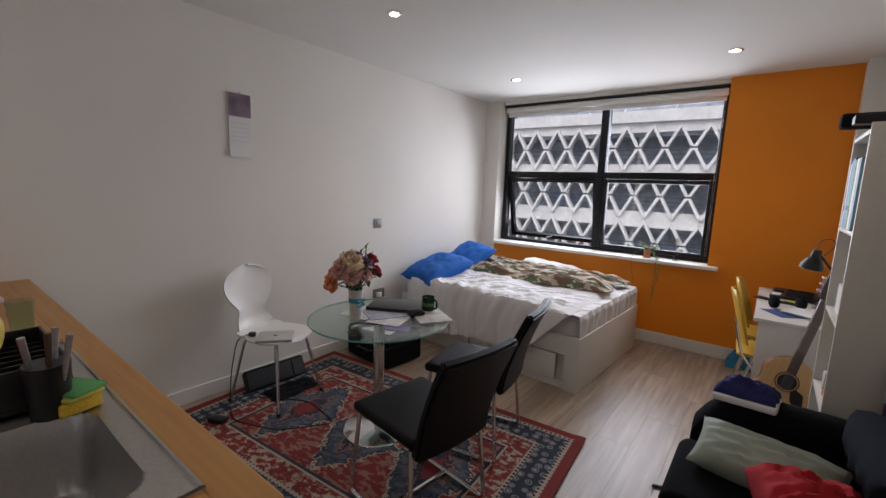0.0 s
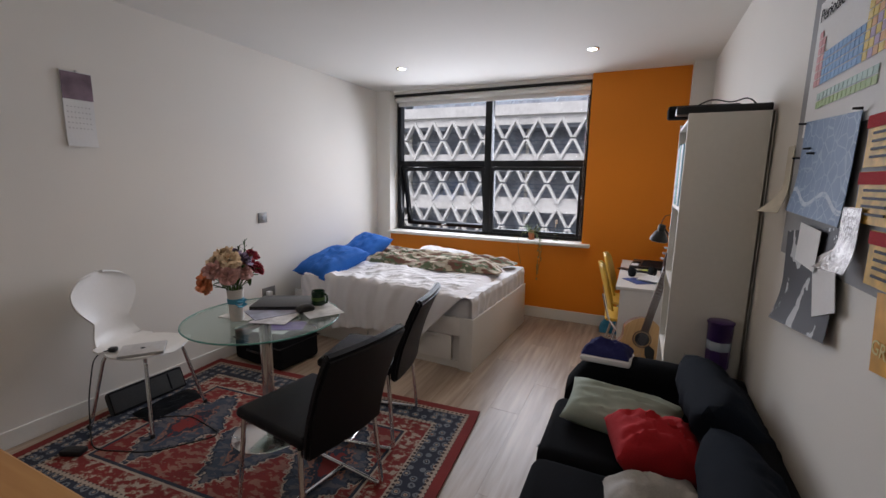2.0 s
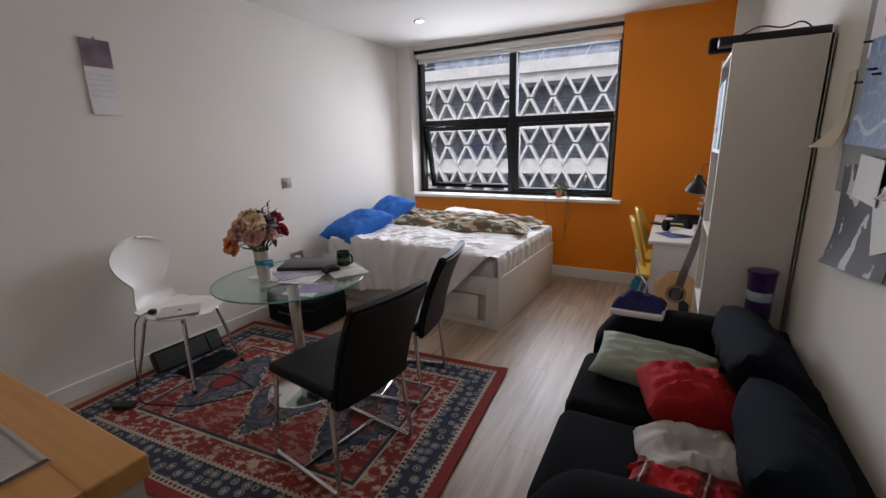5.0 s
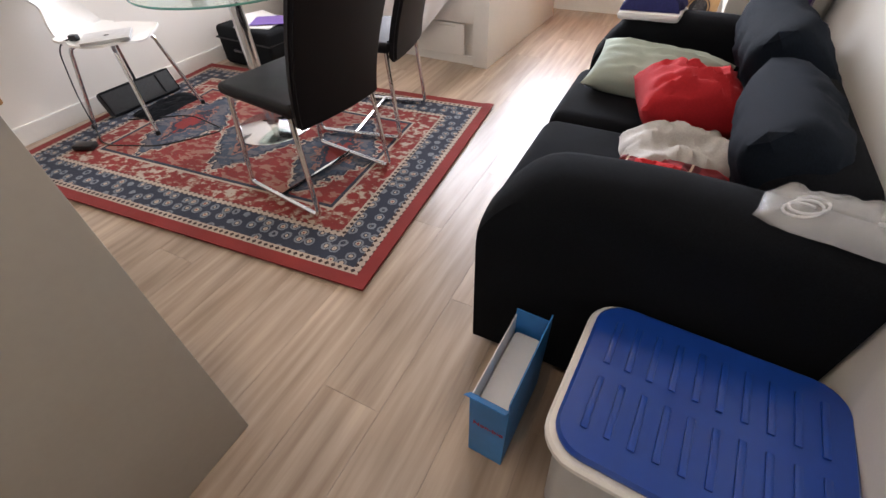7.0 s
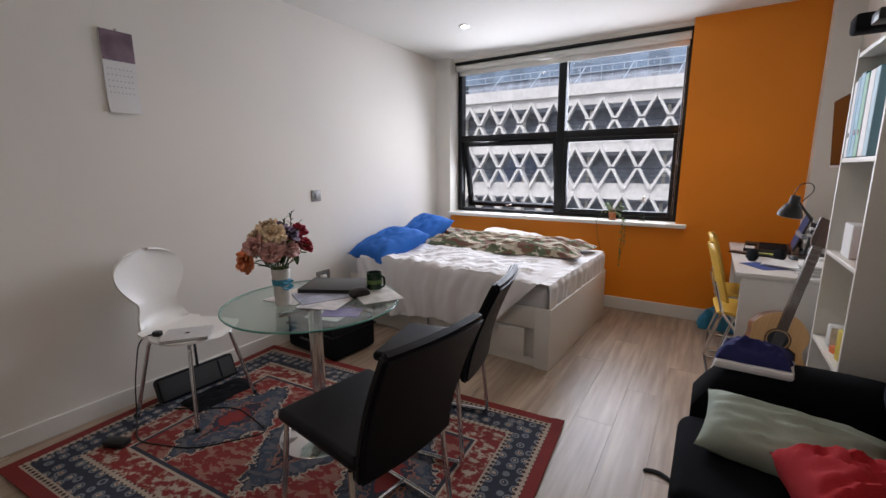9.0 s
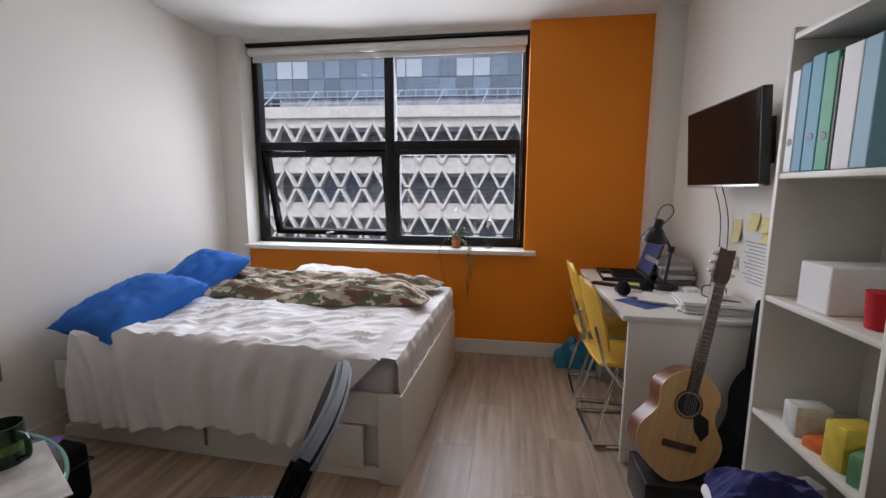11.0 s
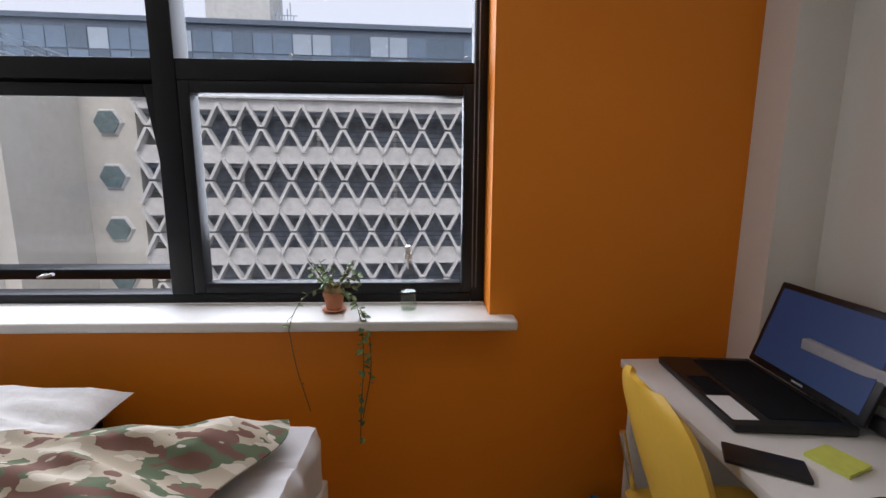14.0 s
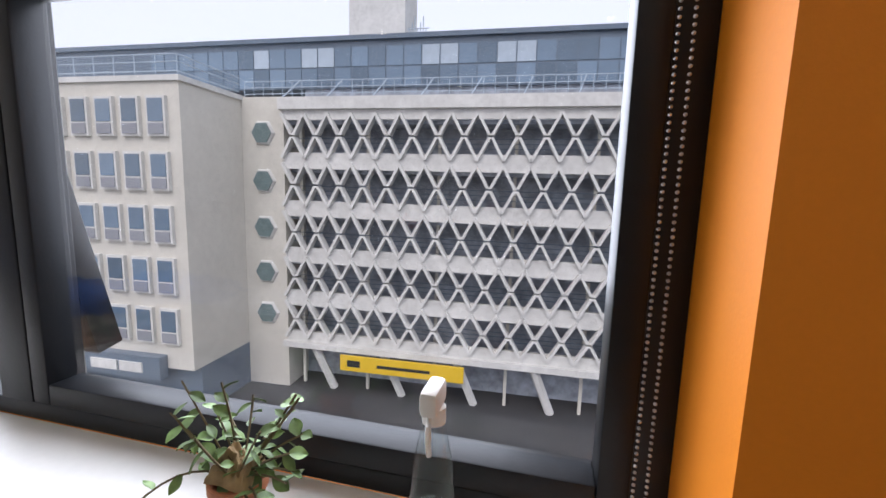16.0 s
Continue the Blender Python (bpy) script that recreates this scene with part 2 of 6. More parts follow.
def bend(points, r=0.04, n=4):
    """Rounds the corners of a path."""
    pts = [Vector(p) for p in points]
    out = [pts[0]]
    for a, b, c in zip(pts, pts[1:], pts[2:]):
        p, q = b + (a - b).normalized() * r, b + (c - b).normalized() * r
        for i in range(n + 1):
            t = i / n
            out.append(p * (1 - t) ** 2 + b * 2 * t * (1 - t) + q * t * t)
    return out + [pts[-1]]


def lathe(profile, seg=24, bm=None, centre=(0, 0, 0)):
    """A turned body from (radius, z) pairs."""
    bm = bm or bmesh.new()
    c = Vector(centre)
    rings = [[bm.verts.new(c + Vector((r * math.cos(2 * math.pi * k / seg), r * math.sin(2 * math.pi * k / seg), z))) for k in range(seg)] for r, z in profile]
    for a, b in zip(rings, rings[1:]):
        for k in range(seg):
            bm.faces.new((a[k], a[(k + 1) % seg], b[(k + 1) % seg], b[k]))
    bm.faces.new(rings[0][::-1])
    bm.faces.new(rings[-1])
    bmesh.ops.recalc_face_normals(bm, faces=bm.faces)
    return bm


def sheet(fn, nu, nv, thick=0.0, bm=None):
    """A surface fn(u, v) over the unit square, with thickness."""
    bm = bm or bmesh.new()
    g = [[bm.verts.new(fn(i / nu, j / nv)) for j in range(nv + 1)] for i in range(nu + 1)]
    fs = [bm.faces.new((g[i][j], g[i + 1][j], g[i + 1][j + 1], g[i][j + 1])) for i in range(nu) for j in range(nv)]
    if thick:
        bmesh.ops.recalc_face_normals(bm, faces=fs)
        bmesh.ops.solidify(bm, geom=fs, thickness=thick)
    return bm


def cushion(sx, sy, sz, wrinkle=0.012, seed=0, n=26, sharp=3.0):
    """A stuffed cushion, lying flat, with pulled corners and creases."""
    bm = bmesh.new()
    off = Vector((seed * 7.3, seed * 3.1, seed))
    for s in (1, -1):
        def fn(u, v):
            a, b = 2 * u - 1, 2 * v - 1
            h = max(0.0, (1 - abs(a) ** sharp) * (1 - abs(b) ** sharp)) ** 0.5
            pinch = 1 - 0.06 * (1 - abs(a) ** 2) * abs(b) ** 4 - 0.0
            pinchb = 1 - 0.06 * (1 - abs(b) ** 2) * abs(a) ** 4
            p = Vector((a * sx / 2 * pinchb, b * sy / 2 * pinch, s * h * sz / 2))
            w = noise.noise(Vector((a * 2.2, b * 5, s * 2)) + off) + 0.6 * noise.noise(Vector((a * 7, b * 4, s)) + off)
            return p + Vector((0.4 * w, 0.4 * w, w * s)) * wrinkle * h
        sheet(fn, n, n, bm=bm)
    bmesh.ops.remove_doubles(bm, verts=bm.verts, dist=0.002)
    bmesh.ops.recalc_face_normals(bm, faces=bm.faces)
    return bm


def wall_label(body, size, m, material, parent=None):
    cu = bpy.data.curves.new("writing", "FONT")
    cu.body, cu.size, cu.extrude = body, size, 0.0006
    cu.materials.append(material)
    ob = new("writing", cu)
    if parent:
        ob.parent = parent
        ob.matrix_parent_inverse = parent.matrix_world.inverted()
    ob.matrix_world = m
    return ob


# ---- room ----
def setting(name, bm, material, label, category="wall"):
    return tagged(part(name, bm, material, None, "", False), label, category, kind="structure")

floor = setting("floor", box(-0.2, NEAR - 0.2, -0.12, RW + 0.2, FAR + 0.1, -0.006), M_NECK, "pale oak laminate floor laid in planks", "floor")
setting("ceiling", box(-0.2, NEAR - 0.2, TOP, RW + 0.2, 5.35, TOP + 0.15), M_CEIL, "smooth white painted ceiling with recessed downlights", "ceiling")
setting("wall_west", box(-0.15, NEAR, 0, 0, 5.2, TOP), M_WALL, "long off-white painted plaster wall")
setting("wall_east", box(RW, NEAR, 0, RW + 0.15, 5.2, TOP), M_WALL, "off-white painted wall with posters")
setting("wall_south", box(0, NEAR - 0.15, 0, RW, NEAR, TOP), M_WALL, "plain off-white wall behind the kitchen")
setting("wall_kitchen", box(0, -0.02, 0, 2.25, 0.1, TOP), M_WALL, "off-white partition wall behind the worktop")
setting("wall_north_column", box(0, 4.93, 0, 0.19, 5.2, TOP), M_WALL, "white boxed column beside the window")
setting("wall_north_pier", box(2.5, FAR, 0, 3.345, 5.2, TOP), M_ORANGE, "orange painted wall beside the window")
setting("wall_north_apron", box(0.19, FAR, 0, 2.5, 5.2, WZ0 - 0.035), M_ORANGE, "orange painted wall under the window sill")
setting("wall_north_head", box(0.19, 5.02, WZ1, 2.5, 5.2, TOP), M_WALL, "narrow white strip above the window")
setting("wall_north_corner", box(3.345, 4.81, 0, RW, 5.2, TOP), M_WALL, "white boxed corner beside the orange wall")
setting("baseboard", box(0, NEAR, 0, 0.014, 4.93, 0.10, 0.004), M_TRIM, "white painted skirting board", "baseboard")
setting("baseboard_orange_wall", box(0.19, FAR - 0.014, 0, 3.345, FAR, 0.115, 0.004), M_TRIM, "white skirting board under the orange wall", "baseboard")
setting("window_sill", box(0.19, 4.87, WZ0 - 0.035, 2.585, 5.10, WZ0, 0.008), M_TRIM, "white painted window sill board", "window sill")

# window: fixed lights above, a top-hung sash standing open at the lower left
window = thing("window_1", pose(0, WY, 0), "black aluminium framed four-light window, one sash open", "window")
window["kind"] = "structure"
wf = window
part("window_frame", box(WX0, -0.045, WZ0, WX0 + 0.05, 0.045, WZ1, 0.004), M_FRAME, wf)
part("window_frame", box(WX1 - 0.05, -0.045, WZ0, WX1, 0.045, WZ1, 0.004), M_FRAME, wf)
part("window_frame", box(WX0 + 0.05, -0.045, WZ0, WX1 - 0.05, 0.045, WZ0 + 0.035, 0.004), M_FRAME, wf)
part("window_frame", box(WX0 + 0.05, -0.045, WZ1 - 0.05, WX1 - 0.05, 0.045, WZ1, 0.004), M_FRAME, wf)
part("mullion", box(1.355, -0.05, WZ0 + 0.035, 1.435, 0.046, WZ1 - 0.05, 0.004), M_FRAME, wf)
part("transom", box(WX0 + 0.05, -0.048, 1.635, 1.355, 0.044, 1.705, 0.004), M_FRAME, wf)
part("transom", box(1.435, -0.048, 1.635, WX1 - 0.05, 0.044, 1.705, 0.004), M_FRAME, wf)


def sash(name, x0, x1, z0, z1, w, m):
    bm = box(x0, -0.03, z0, x0 + w, 0.03, z1, 0.004)
    box(x1 - w, -0.03, z0, x1, 0.03, z1, 0.004, bm)
    box(x0 + w, -0.03, z0, x1 - w, 0.03, z0 + w, 0.004, bm)
    box(x0 + w, -0.03, z1 - w, x1 - w, 0.03, z1, 0.004, bm)
    s = part(name, bm, M_FRAME, wf)
    s.matrix_local = m
    p = part("pane", box(x0 + w - 0.005, -0.004, z0 + w - 0.005, x1 - w + 0.005, 0.004, z1 - w + 0.005), M_PLANE, s, "clear glass", False)
    p.visible_shadow = False
    return s

sash("casement", 1.437, 2.455, 0.887, 1.633, 0.040, pose(0, -0.02, 0))
open_sash = sash("open_casement", 0.252, 1.353, -0.745, -0.002, 0.045, pose(0, 0.0, 1.633, 12.5))
part("handle", tube(bend([(0.76, -0.03, -0.72), (0.76, -0.07, -0.72), (0.83, -0.075, -0.70)], 0.015), 0.007), M_STEEL, open_sash, "brushed metal handle")
for x0, x1 in ((0.25, 1.355), (1.435, 2.45)):
    p = part("pane", box(x0 - 0.005, -0.004, 1.70, x1 + 0.005, 0.004, WZ1 - 0.045), M_PLANE, wf, "clear glass", False)
    p.visible_shadow = False
blind = thing("roller_blind", pose(0, 5.06, 0), "white roller blind rolled up with bead chain", "blind")
part("roll", tube([(WX0 + 0.01, 0, 2.43), (WX1 - 0.02, 0, 2.43)], 0.034, seg=20), M_TRIM, blind)
part("headrail", box(WX0, -0.04, 2.468, WX1 - 0.004, 0.03, 2.488, 0.003), M_BLACK, blind, "thin black head rail")
part("hem", box(WX0 + 0.02, 0.024, 2.355, WX1 - 0.03, 0.034, 2.42, 0.003), M_TRIM, blind)
bm = bmesh.new()
for i in range(190):
    for dx in (-0.012, 0.012):
        bmesh.ops.create_icosphere(bm, subdivisions=1, radius=0.0024, matrix=Matrix.Translation((2.458 + dx * 0.6, 0, 0.92 + i * 0.0079)))
part("bead_chain", bm, M_STEEL, blind, "steel bead chain loop")

# ---- outside: street, car park, hotel wing ----
tagged(part("ground", box(-900, -900, -13.2, 900, 1500, -12.6), M_ROAD, None, "", False), "grey asphalt street far below", "ground", kind="structure")
FY = 29.5
park = thing("car_park", pose(0, FY, 0), "white concrete multi-storey car park with diamond lattice", "building")
PX0, PITCH, COLS = -15.04, 1.614, 24
PX1 = PX0 + PITCH * COLS
LEVELS = [6.45, 3.3, 0.15, -3.0, -6.0, -8.9]
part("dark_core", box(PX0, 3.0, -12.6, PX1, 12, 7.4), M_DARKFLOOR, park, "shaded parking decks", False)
part("end_wall", box(PX0 - 3.1, 0.3, -12.6, PX0, 12, 7.4), M_PALE, park, "pale stone stair tower", False)
for z in LEVELS:
    part("parapet", box(PX0, 0.2, z - 0.53, PX1, 0.45, z + 0.53), M_CONC, park, "", False)
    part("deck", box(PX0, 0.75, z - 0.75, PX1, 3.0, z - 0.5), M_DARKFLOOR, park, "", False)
part("top_beam", box(PX0 - 0.2, -0.1, 6.55, PX1, 0.5, 7.3), M_CONC, park, "", False)
part("bottom_beam", box(PX0 - 0.2, -0.1, -9.5, PX1, 0.5, -9.1), M_CONC, park, "", False)
for i in range(0, COLS, 3):
    part("column", box(PX0 + i * PITCH + 0.6, 1.2, -12.6, PX0 + i * PITCH + 0.8, 1.4, 7.3), M_PALE, park, "", False)
rail_bm = bmesh.new()
for a, b in zip(LEVELS, LEVELS[1:]):
    for k in (0.9, 1.2, 1.5):
        box(PX0, 0.78, b + k - 0.02, PX1, 0.82, b + k + 0.02, 0, rail_bm)
part("deck_rail", rail_bm, M_SLATE, park, "thin metal deck rails", False)


def lattice_mesh(h):
    """One hourglass of four concrete bars, h high, with a knuckle at its waist."""
    bm = bmesh.new()
    for sx in (-1, 1):
        for sz in (-1, 1):
            a, b = Vector((sx * PITCH / 2, 0, sz * h / 2)), Vector((sx * 0.10, 0, sz * 0.10))
            d = (b - a).normalized()
            nrm = Vector((-d.z, 0, d.x)) * 0.085
            q = [a + nrm, a - nrm, b - nrm, b + nrm]
            lo = [bm.verts.new(v + Vector((0, -0.18, 0))) for v in q]
            hi = [bm.verts.new(v + Vector((0, 0.35, 0))) for v in q]
            bm.faces.new(lo)
            bm.faces.new(hi[::-1])
            for k in range(4):
                bm.faces.new((lo[k], lo[(k + 1) % 4], hi[(k + 1) % 4], hi[k]))
        box(-0.2, -0.16, sx * 0.115 - 0.055, 0.2, 0.34, sx * 0.115 + 0.055, 0, bm)
    bmesh.ops.recalc_face_normals(bm, faces=bm.faces)
    return mesh_of(bm, "lattice", M_CONC, False)

for a, b in zip(LEVELS, LEVELS[1:]):
    me = lattice_mesh((a - b) * 0.9)
    for i in range(COLS):
        ob = new("lattice", me)
        ob.parent = park
        ob.location = (PX0 + (i + 0.5) * PITCH, 0.1, (a + b) / 2)
# hexagonal stair windows
M_HEX = mat("grey_green_pane", (0.16, 0.22, 0.22), 0.25, grain=2, vary=0.2)
for k, (a, b) in enumerate(zip(LEVELS, LEVELS[1:])):
    bm = bmesh.new()
    bmesh.ops.create_cone(bm, cap_ends=True, segments=6, radius1=0.95, radius2=0.8, depth=0.3, matrix=pose(PX0 - 1.5, 0.28, (a + b) / 2 + 0.2, 90, 0, 0) @ pose(0, 0, 0, 0, 0, 30))
    w = part("hexagon_window", bm, M_CONC, park, "", False)
    bm = bmesh.new()
    bmesh.ops.create_cone(bm, cap_ends=True, segments=6, radius1=0.72, radius2=0.72, depth=0.1, matrix=pose(PX0 - 1.5, 0.1, (a + b) / 2 + 0.2, 90, 0, 0) @ pose(0, 0, 0, 0, 0, 30))
    part("pane", bm, M_HEX, w, "grey-green glass", False)
# roof rail
bm = bmesh.new()
for k in (0.35, 0.75, 1.15):
    tube([(PX0 - 3, 0.6, 7.3 + k), (PX1, 0.6, 7.3 + k)], 0.03, bm, 5)
for i in range(0, 60):
    tube([(PX0 - 3 + i * 0.7, 0.6, 7.3), (PX0 - 3 + i * 0.7, 0.6, 8.45)], 0.025, bm, 4)
for i in range(0, 14):
    tube([(PX0 + i * 3.1, 0.2, 7.3), (PX0 + i * 3.1 + 0.5, 1.6, 8.7)], 0.05, bm, 4)
part("roof_rail", bm, M_LIGHTPANE, park, "galvanised roof railing", False)
# plain block added to fill the dark gap behind the roof rail
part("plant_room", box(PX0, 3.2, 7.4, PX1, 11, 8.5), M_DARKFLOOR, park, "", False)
# glazed upper storey
upper = thing("office_storey", pose(0, FY + 3, 0), "dark blue-grey glazed office storey with flat roof", "building")
part("wall", box(PX0 - 22, 0, 8.5, PX1, 9, 11.6), M_SLATE, upper, "", False)
part("roof", box(PX0 - 22.2, -0.25, 11.6, PX1, 9, 11.9), M_SLATE, upper, "", False)
pane_hi = mesh_of(box(-0.58, -0.04, -0.62, 0.58, 0.02, 0.62), "window", M_PANE, False)
pane_pale = mesh_of(box(-0.58, -0.05, -0.62, 0.58, 0.02, 0.62), "window", M_LIGHTPANE, False)
for i in range(42):
    for k, z in enumerate((10.55, 9.2)):
        ob = new("window", pane_pale if k == 0 and i in (7, 10, 11, 17, 18, 21, 22, 29) else pane_hi)
        ob.parent, ob.location = upper, (PX0 - 12 + i * 1.25, 0, z)
# pale tower behind
tower = thing("roof_tower", pose(-12.5, FY + 12, 11.9), "pale concrete lift tower with aerials", "building")
part("wall", box(-3.0, 0, 0, 2.2, 4, 9), M_CONC, tower, "", False)
bm = bmesh.new()
for k in range(7):
    tube([(2.6 + 0.25 * k, 0, 0), (2.6 + 0.25 * k, 0, 3.6 + 0.5 * (k % 3))], 0.05, bm, 5)
for k in range(6):
    tube([(2.4, 0, 0.6 + 0.6 * k), (4.4, 0, 0.6 + 0.6 * k)], 0.04, bm, 4)
part("aerial", bm, M_LIGHTPANE, tower, "lattice of aerial masts", False)
# hotel wing
wing = thing("hotel_wing", pose(0, 24.6, 0), "pale stone hotel wing with recessed windows", "building")
WE = PX0 - 3.1
part("wall", box(WE - 26, 0, -9.6, WE, 12, 7.2), M_PALE, wing, "", False)
part("roof", box(WE - 26, -0.15, 7.2, WE + 0.15, 12, 7.5), M_CONC, wing, "", False)
part("ground_storey", box(WE - 26, 0.6, -12.6, WE, 12, -9.6), M_SLATE, wing, "dark glazed ground floor", False)
win_frame = mesh_of(box(-0.62, -0.22, -1.1, 0.62, 0.05, 1.1), "window", M_CONC, False)
win_pane = mesh_of(box(-0.48, -0.26, -0.3, 0.48, 0, 0.95), "pane", M_PANE, False)
win_unit = mesh_of(box(-0.48, -0.28, -0.98, 0.48, 0, -0.4), "air_unit", M_INK, False)
for i in range(10):
    for k in range(5):
        w = new("window", win_frame)
        w.parent, w.location = wing, (WE - 1.4 - i * 1.75, 0, 5.3 - k * 3.05)
        for nm, me in (("pane", win_pane), ("air_unit", win_unit)):
            o = new(nm, me)
            o.parent = w
rail2 = bmesh.new()
for k in (0.3, 0.8, 1.2):
    tube([(WE - 26, 0.3, 7.5 + k), (WE - 0.3, 0.3, 7.5 + k), (WE - 0.3, 5.5, 7.5 + k)], 0.035, rail2, 5)
for i in range(18):
    tube([(WE - 0.3 - i * 1.4, 0.3, 7.5), (WE - 0.3 - i * 1.4, 0.3, 8.7)], 0.03, rail2, 4)
part("roof_rail", rail2, M_LIGHTPANE, wing, "galvanised roof railing", False)
sign = thing("hotel_sign", pose(-27, 23.9, -9.75), "white raised sign letters above the hotel entrance", "sign")
for k, w in enumerate((1.0, 1.9, 1.6)):
    part("word", box(k * 2.1, 0, 0, k * 2.1 + w, 0.1, 0.6), M_CONC, sign, "", False)
part("fascia", box(-1, 0.1, -0.4, 7, 0.7, 1.0), M_SLATE, sign, "", False)
sg = thing("car_park_sign", pose(-10.8, FY - 0.45, -10.6), "long yellow car park entrance sign", "sign")
part("board", box(0, 0, 0, 8.4, 0.15, 1.05), M_SIGN, sg, "", False)
part("print_mark", box(0.5, -0.02, 0.3, 1.4, 0, 0.75), M_TEXT, sg, "", False)
part("print_mark", box(2.6, -0.02, 0.4, 6.2, 0, 0.6), M_TEXT, sg, "", False)
post = thing("street_lamp", pose(-21.0, 20.5, -12.6), "tall grey street lamp post", "street lamp")
part("pole", tube([(0, 0, 0), (0, 0, 9.6)], [0.11, 0.07], seg=8), M_STEEL, post)
part("arm", tube([(0, 0, 9.5), (-2.4, 0, 9.3)], 0.05, seg=6), M_STEEL, post)
for i in range(6):
    part("strut", tube([(PX0 + 2 + i * 5.0, 0.4, -9.5), (PX0 + 3.2 + i * 5.0, 0.9, -12.6)], 0.3, seg=6), M_CONC, park, "sloping concrete strut")
# the street's width, and the slight turn of the block opposite
ACROSS = pose(-10.75, 24.27, -0.28, 0, 0, 3.1) @ Matrix.Translation((10.75, -24.27, 0)) @ Matrix.Translation((2.35, 4.57, 1.3)) @ Matrix.Scale(0.79, 4) @ Matrix.Translation((-2.35, -4.57, -1.3))
for ob in (bpy.data.objects["ground"], park, upper, tower, wing, sign, sg, post):
    ob.matrix_world = ACROSS @ ob.matrix_basis
# side of our own building seen past the open sash
tagged(part("brick_reveal", box(-0.3, 5.2, 0, 0.18, 5.27, 3.0), mat("red_brown_brick", (0.12, 0.035, 0.025), 0.9, grain=12, vary=0.3), None, "", False), "red-brown brick outside the window", "wall", kind="structure")

# ---- rug ----
def rug_colour(n, l, co):
    """Persian pattern: red edge, cream guards, navy border of rosettes, field of medallions. Object space, metres from the centre."""
    sp = n.new("ShaderNodeSeparateXYZ")
    l.new(co, sp.inputs[0])
    ax = math_node(n, l, "ABSOLUTE", sp.outputs[0])
    ay = math_node(n, l, "ABSOLUTE", sp.outputs[1])
    HX, HY = 1.095, 0.77
    dx = math_node(n, l, "SUBTRACT", HX, ax)
    dy = math_node(n, l, "SUBTRACT", HY, ay)
    d = math_node(n, l, "MINIMUM", dx, dy)                       # distance from the edge

    def tri(v, f, ph=0.0):
        p = math_node(n, l, "PINGPONG", math_node(n, l, "ADD", math_node(n, l, "MULTIPLY", v, f), 50.0 + ph), 1.0)
        return p

    def voro(scale, feature="F1", metric="MANHATTAN"):
        v = n.new("ShaderNodeTexVoronoi")
        v.distance, v.feature = metric, feature
        v.inputs["Scale"].default_value = scale
        v.inputs["Randomness"].default_value = 0.25
        l.new(co, v.inputs["Vector"])
        return v
    RED, CREAM, NAVY, SALMON, BROWN = (0.25, 0.024, 0.020), (0.50, 0.41, 0.33), (0.026, 0.034, 0.058), (0.33, 0.15, 0.11), (0.05, 0.028, 0.025)

    def step(v, t):
        return math_node(n, l, "GREATER_THAN", v, t)
    # field: a row of stepped medallions on a red ground, all with small uneven motifs
    v1, v2 = voro(33), voro(60)
    wob = math_node(n, l, "MULTIPLY", math_node(n, l, "SUBTRACT", noise_node(n, l, co, 30, 3), 0.5), 0.75)
    along = math_node(n, l, "DIVIDE", math_node(n, l, "PINGPONG", math_node(n, l, "ADD", sp.outputs[0], 10.0), 0.25), 0.25)
    across = math_node(n, l, "DIVIDE", ay, 0.40)
    dia = math_node(n, l, "ADD", math_node(n, l, "ADD", along, across), wob)
    patch = noise_node(n, l, stretched(n, l, co, (1.0, 1.7, 1.0)), 20, 3)
    f = mix_node(n, l, step(patch, 0.52), RED, SALMON)
    f = mix_node(n, l, math_node(n, l, "LESS_THAN", dia, 1.02), f, CREAM)
    f = mix_node(n, l, math_node(n, l, "LESS_THAN", dia, 0.95), f, NAVY)
    f = mix_node(n, l, math_node(n, l, "LESS_THAN", dia, 0.86), f, mix_node(n, l, step(patch, 0.5), (0.055, 0.075, 0.115), (0.13, 0.13, 0.15)))
    f = mix_node(n, l, math_node(n, l, "LESS_THAN", dia, 0.52), f, SALMON)
    f = mix_node(n, l, math_node(n, l, "LESS_THAN", dia, 0.44), f, NAVY)
    f = mix_node(n, l, math_node(n, l, "LESS_THAN", dia, 0.26), f, RED)
    keep = step(noise_node(n, l, co, 15, 2), 0.43)
    f = mix_node(n, l, math_node(n, l, "MULTIPLY", math_node(n, l, "LESS_THAN", v1.outputs["Distance"], 0.30), keep), f, CREAM)
    f = mix_node(n, l, math_node(n, l, "LESS_THAN", v1.outputs["Distance"], 0.17), f, (0.19, 0.045, 0.04))
    f = mix_node(n, l, math_node(n, l, "MULTIPLY", math_node(n, l, "LESS_THAN", v2.outputs["Distance"], 0.20), keep), f, NAVY)
    # inner red border of blurred, branching motifs
    stroke = noise_node(n, l, stretched(n, l, co, (1.0, 1.25, 1.0)), 30, 3)
    b2 = mix_node(n, l, step(stroke, 0.51), RED, SALMON)
    b2 = mix_node(n, l, step(stroke, 0.58), b2, CREAM)
    b2 = mix_node(n, l, math_node(n, l, "LESS_THAN", v2.outputs["Distance"], 0.16), b2, BROWN)
    # navy border with rosettes
    ros = voro(17, "F1", "EUCLIDEAN")
    ros.inputs["Randomness"].default_value = 0.45
    rd = math_node(n, l, "ADD", ros.outputs["Distance"], math_node(n, l, "MULTIPLY", noise_node(n, l, co, 60), 0.16))
    b1 = mix_node(n, l, math_node(n, l, "LESS_THAN", rd, 0.46), NAVY, (0.20, 0.22, 0.25))
    b1 = mix_node(n, l, math_node(n, l, "LESS_THAN", rd, 0.33), b1, NAVY)
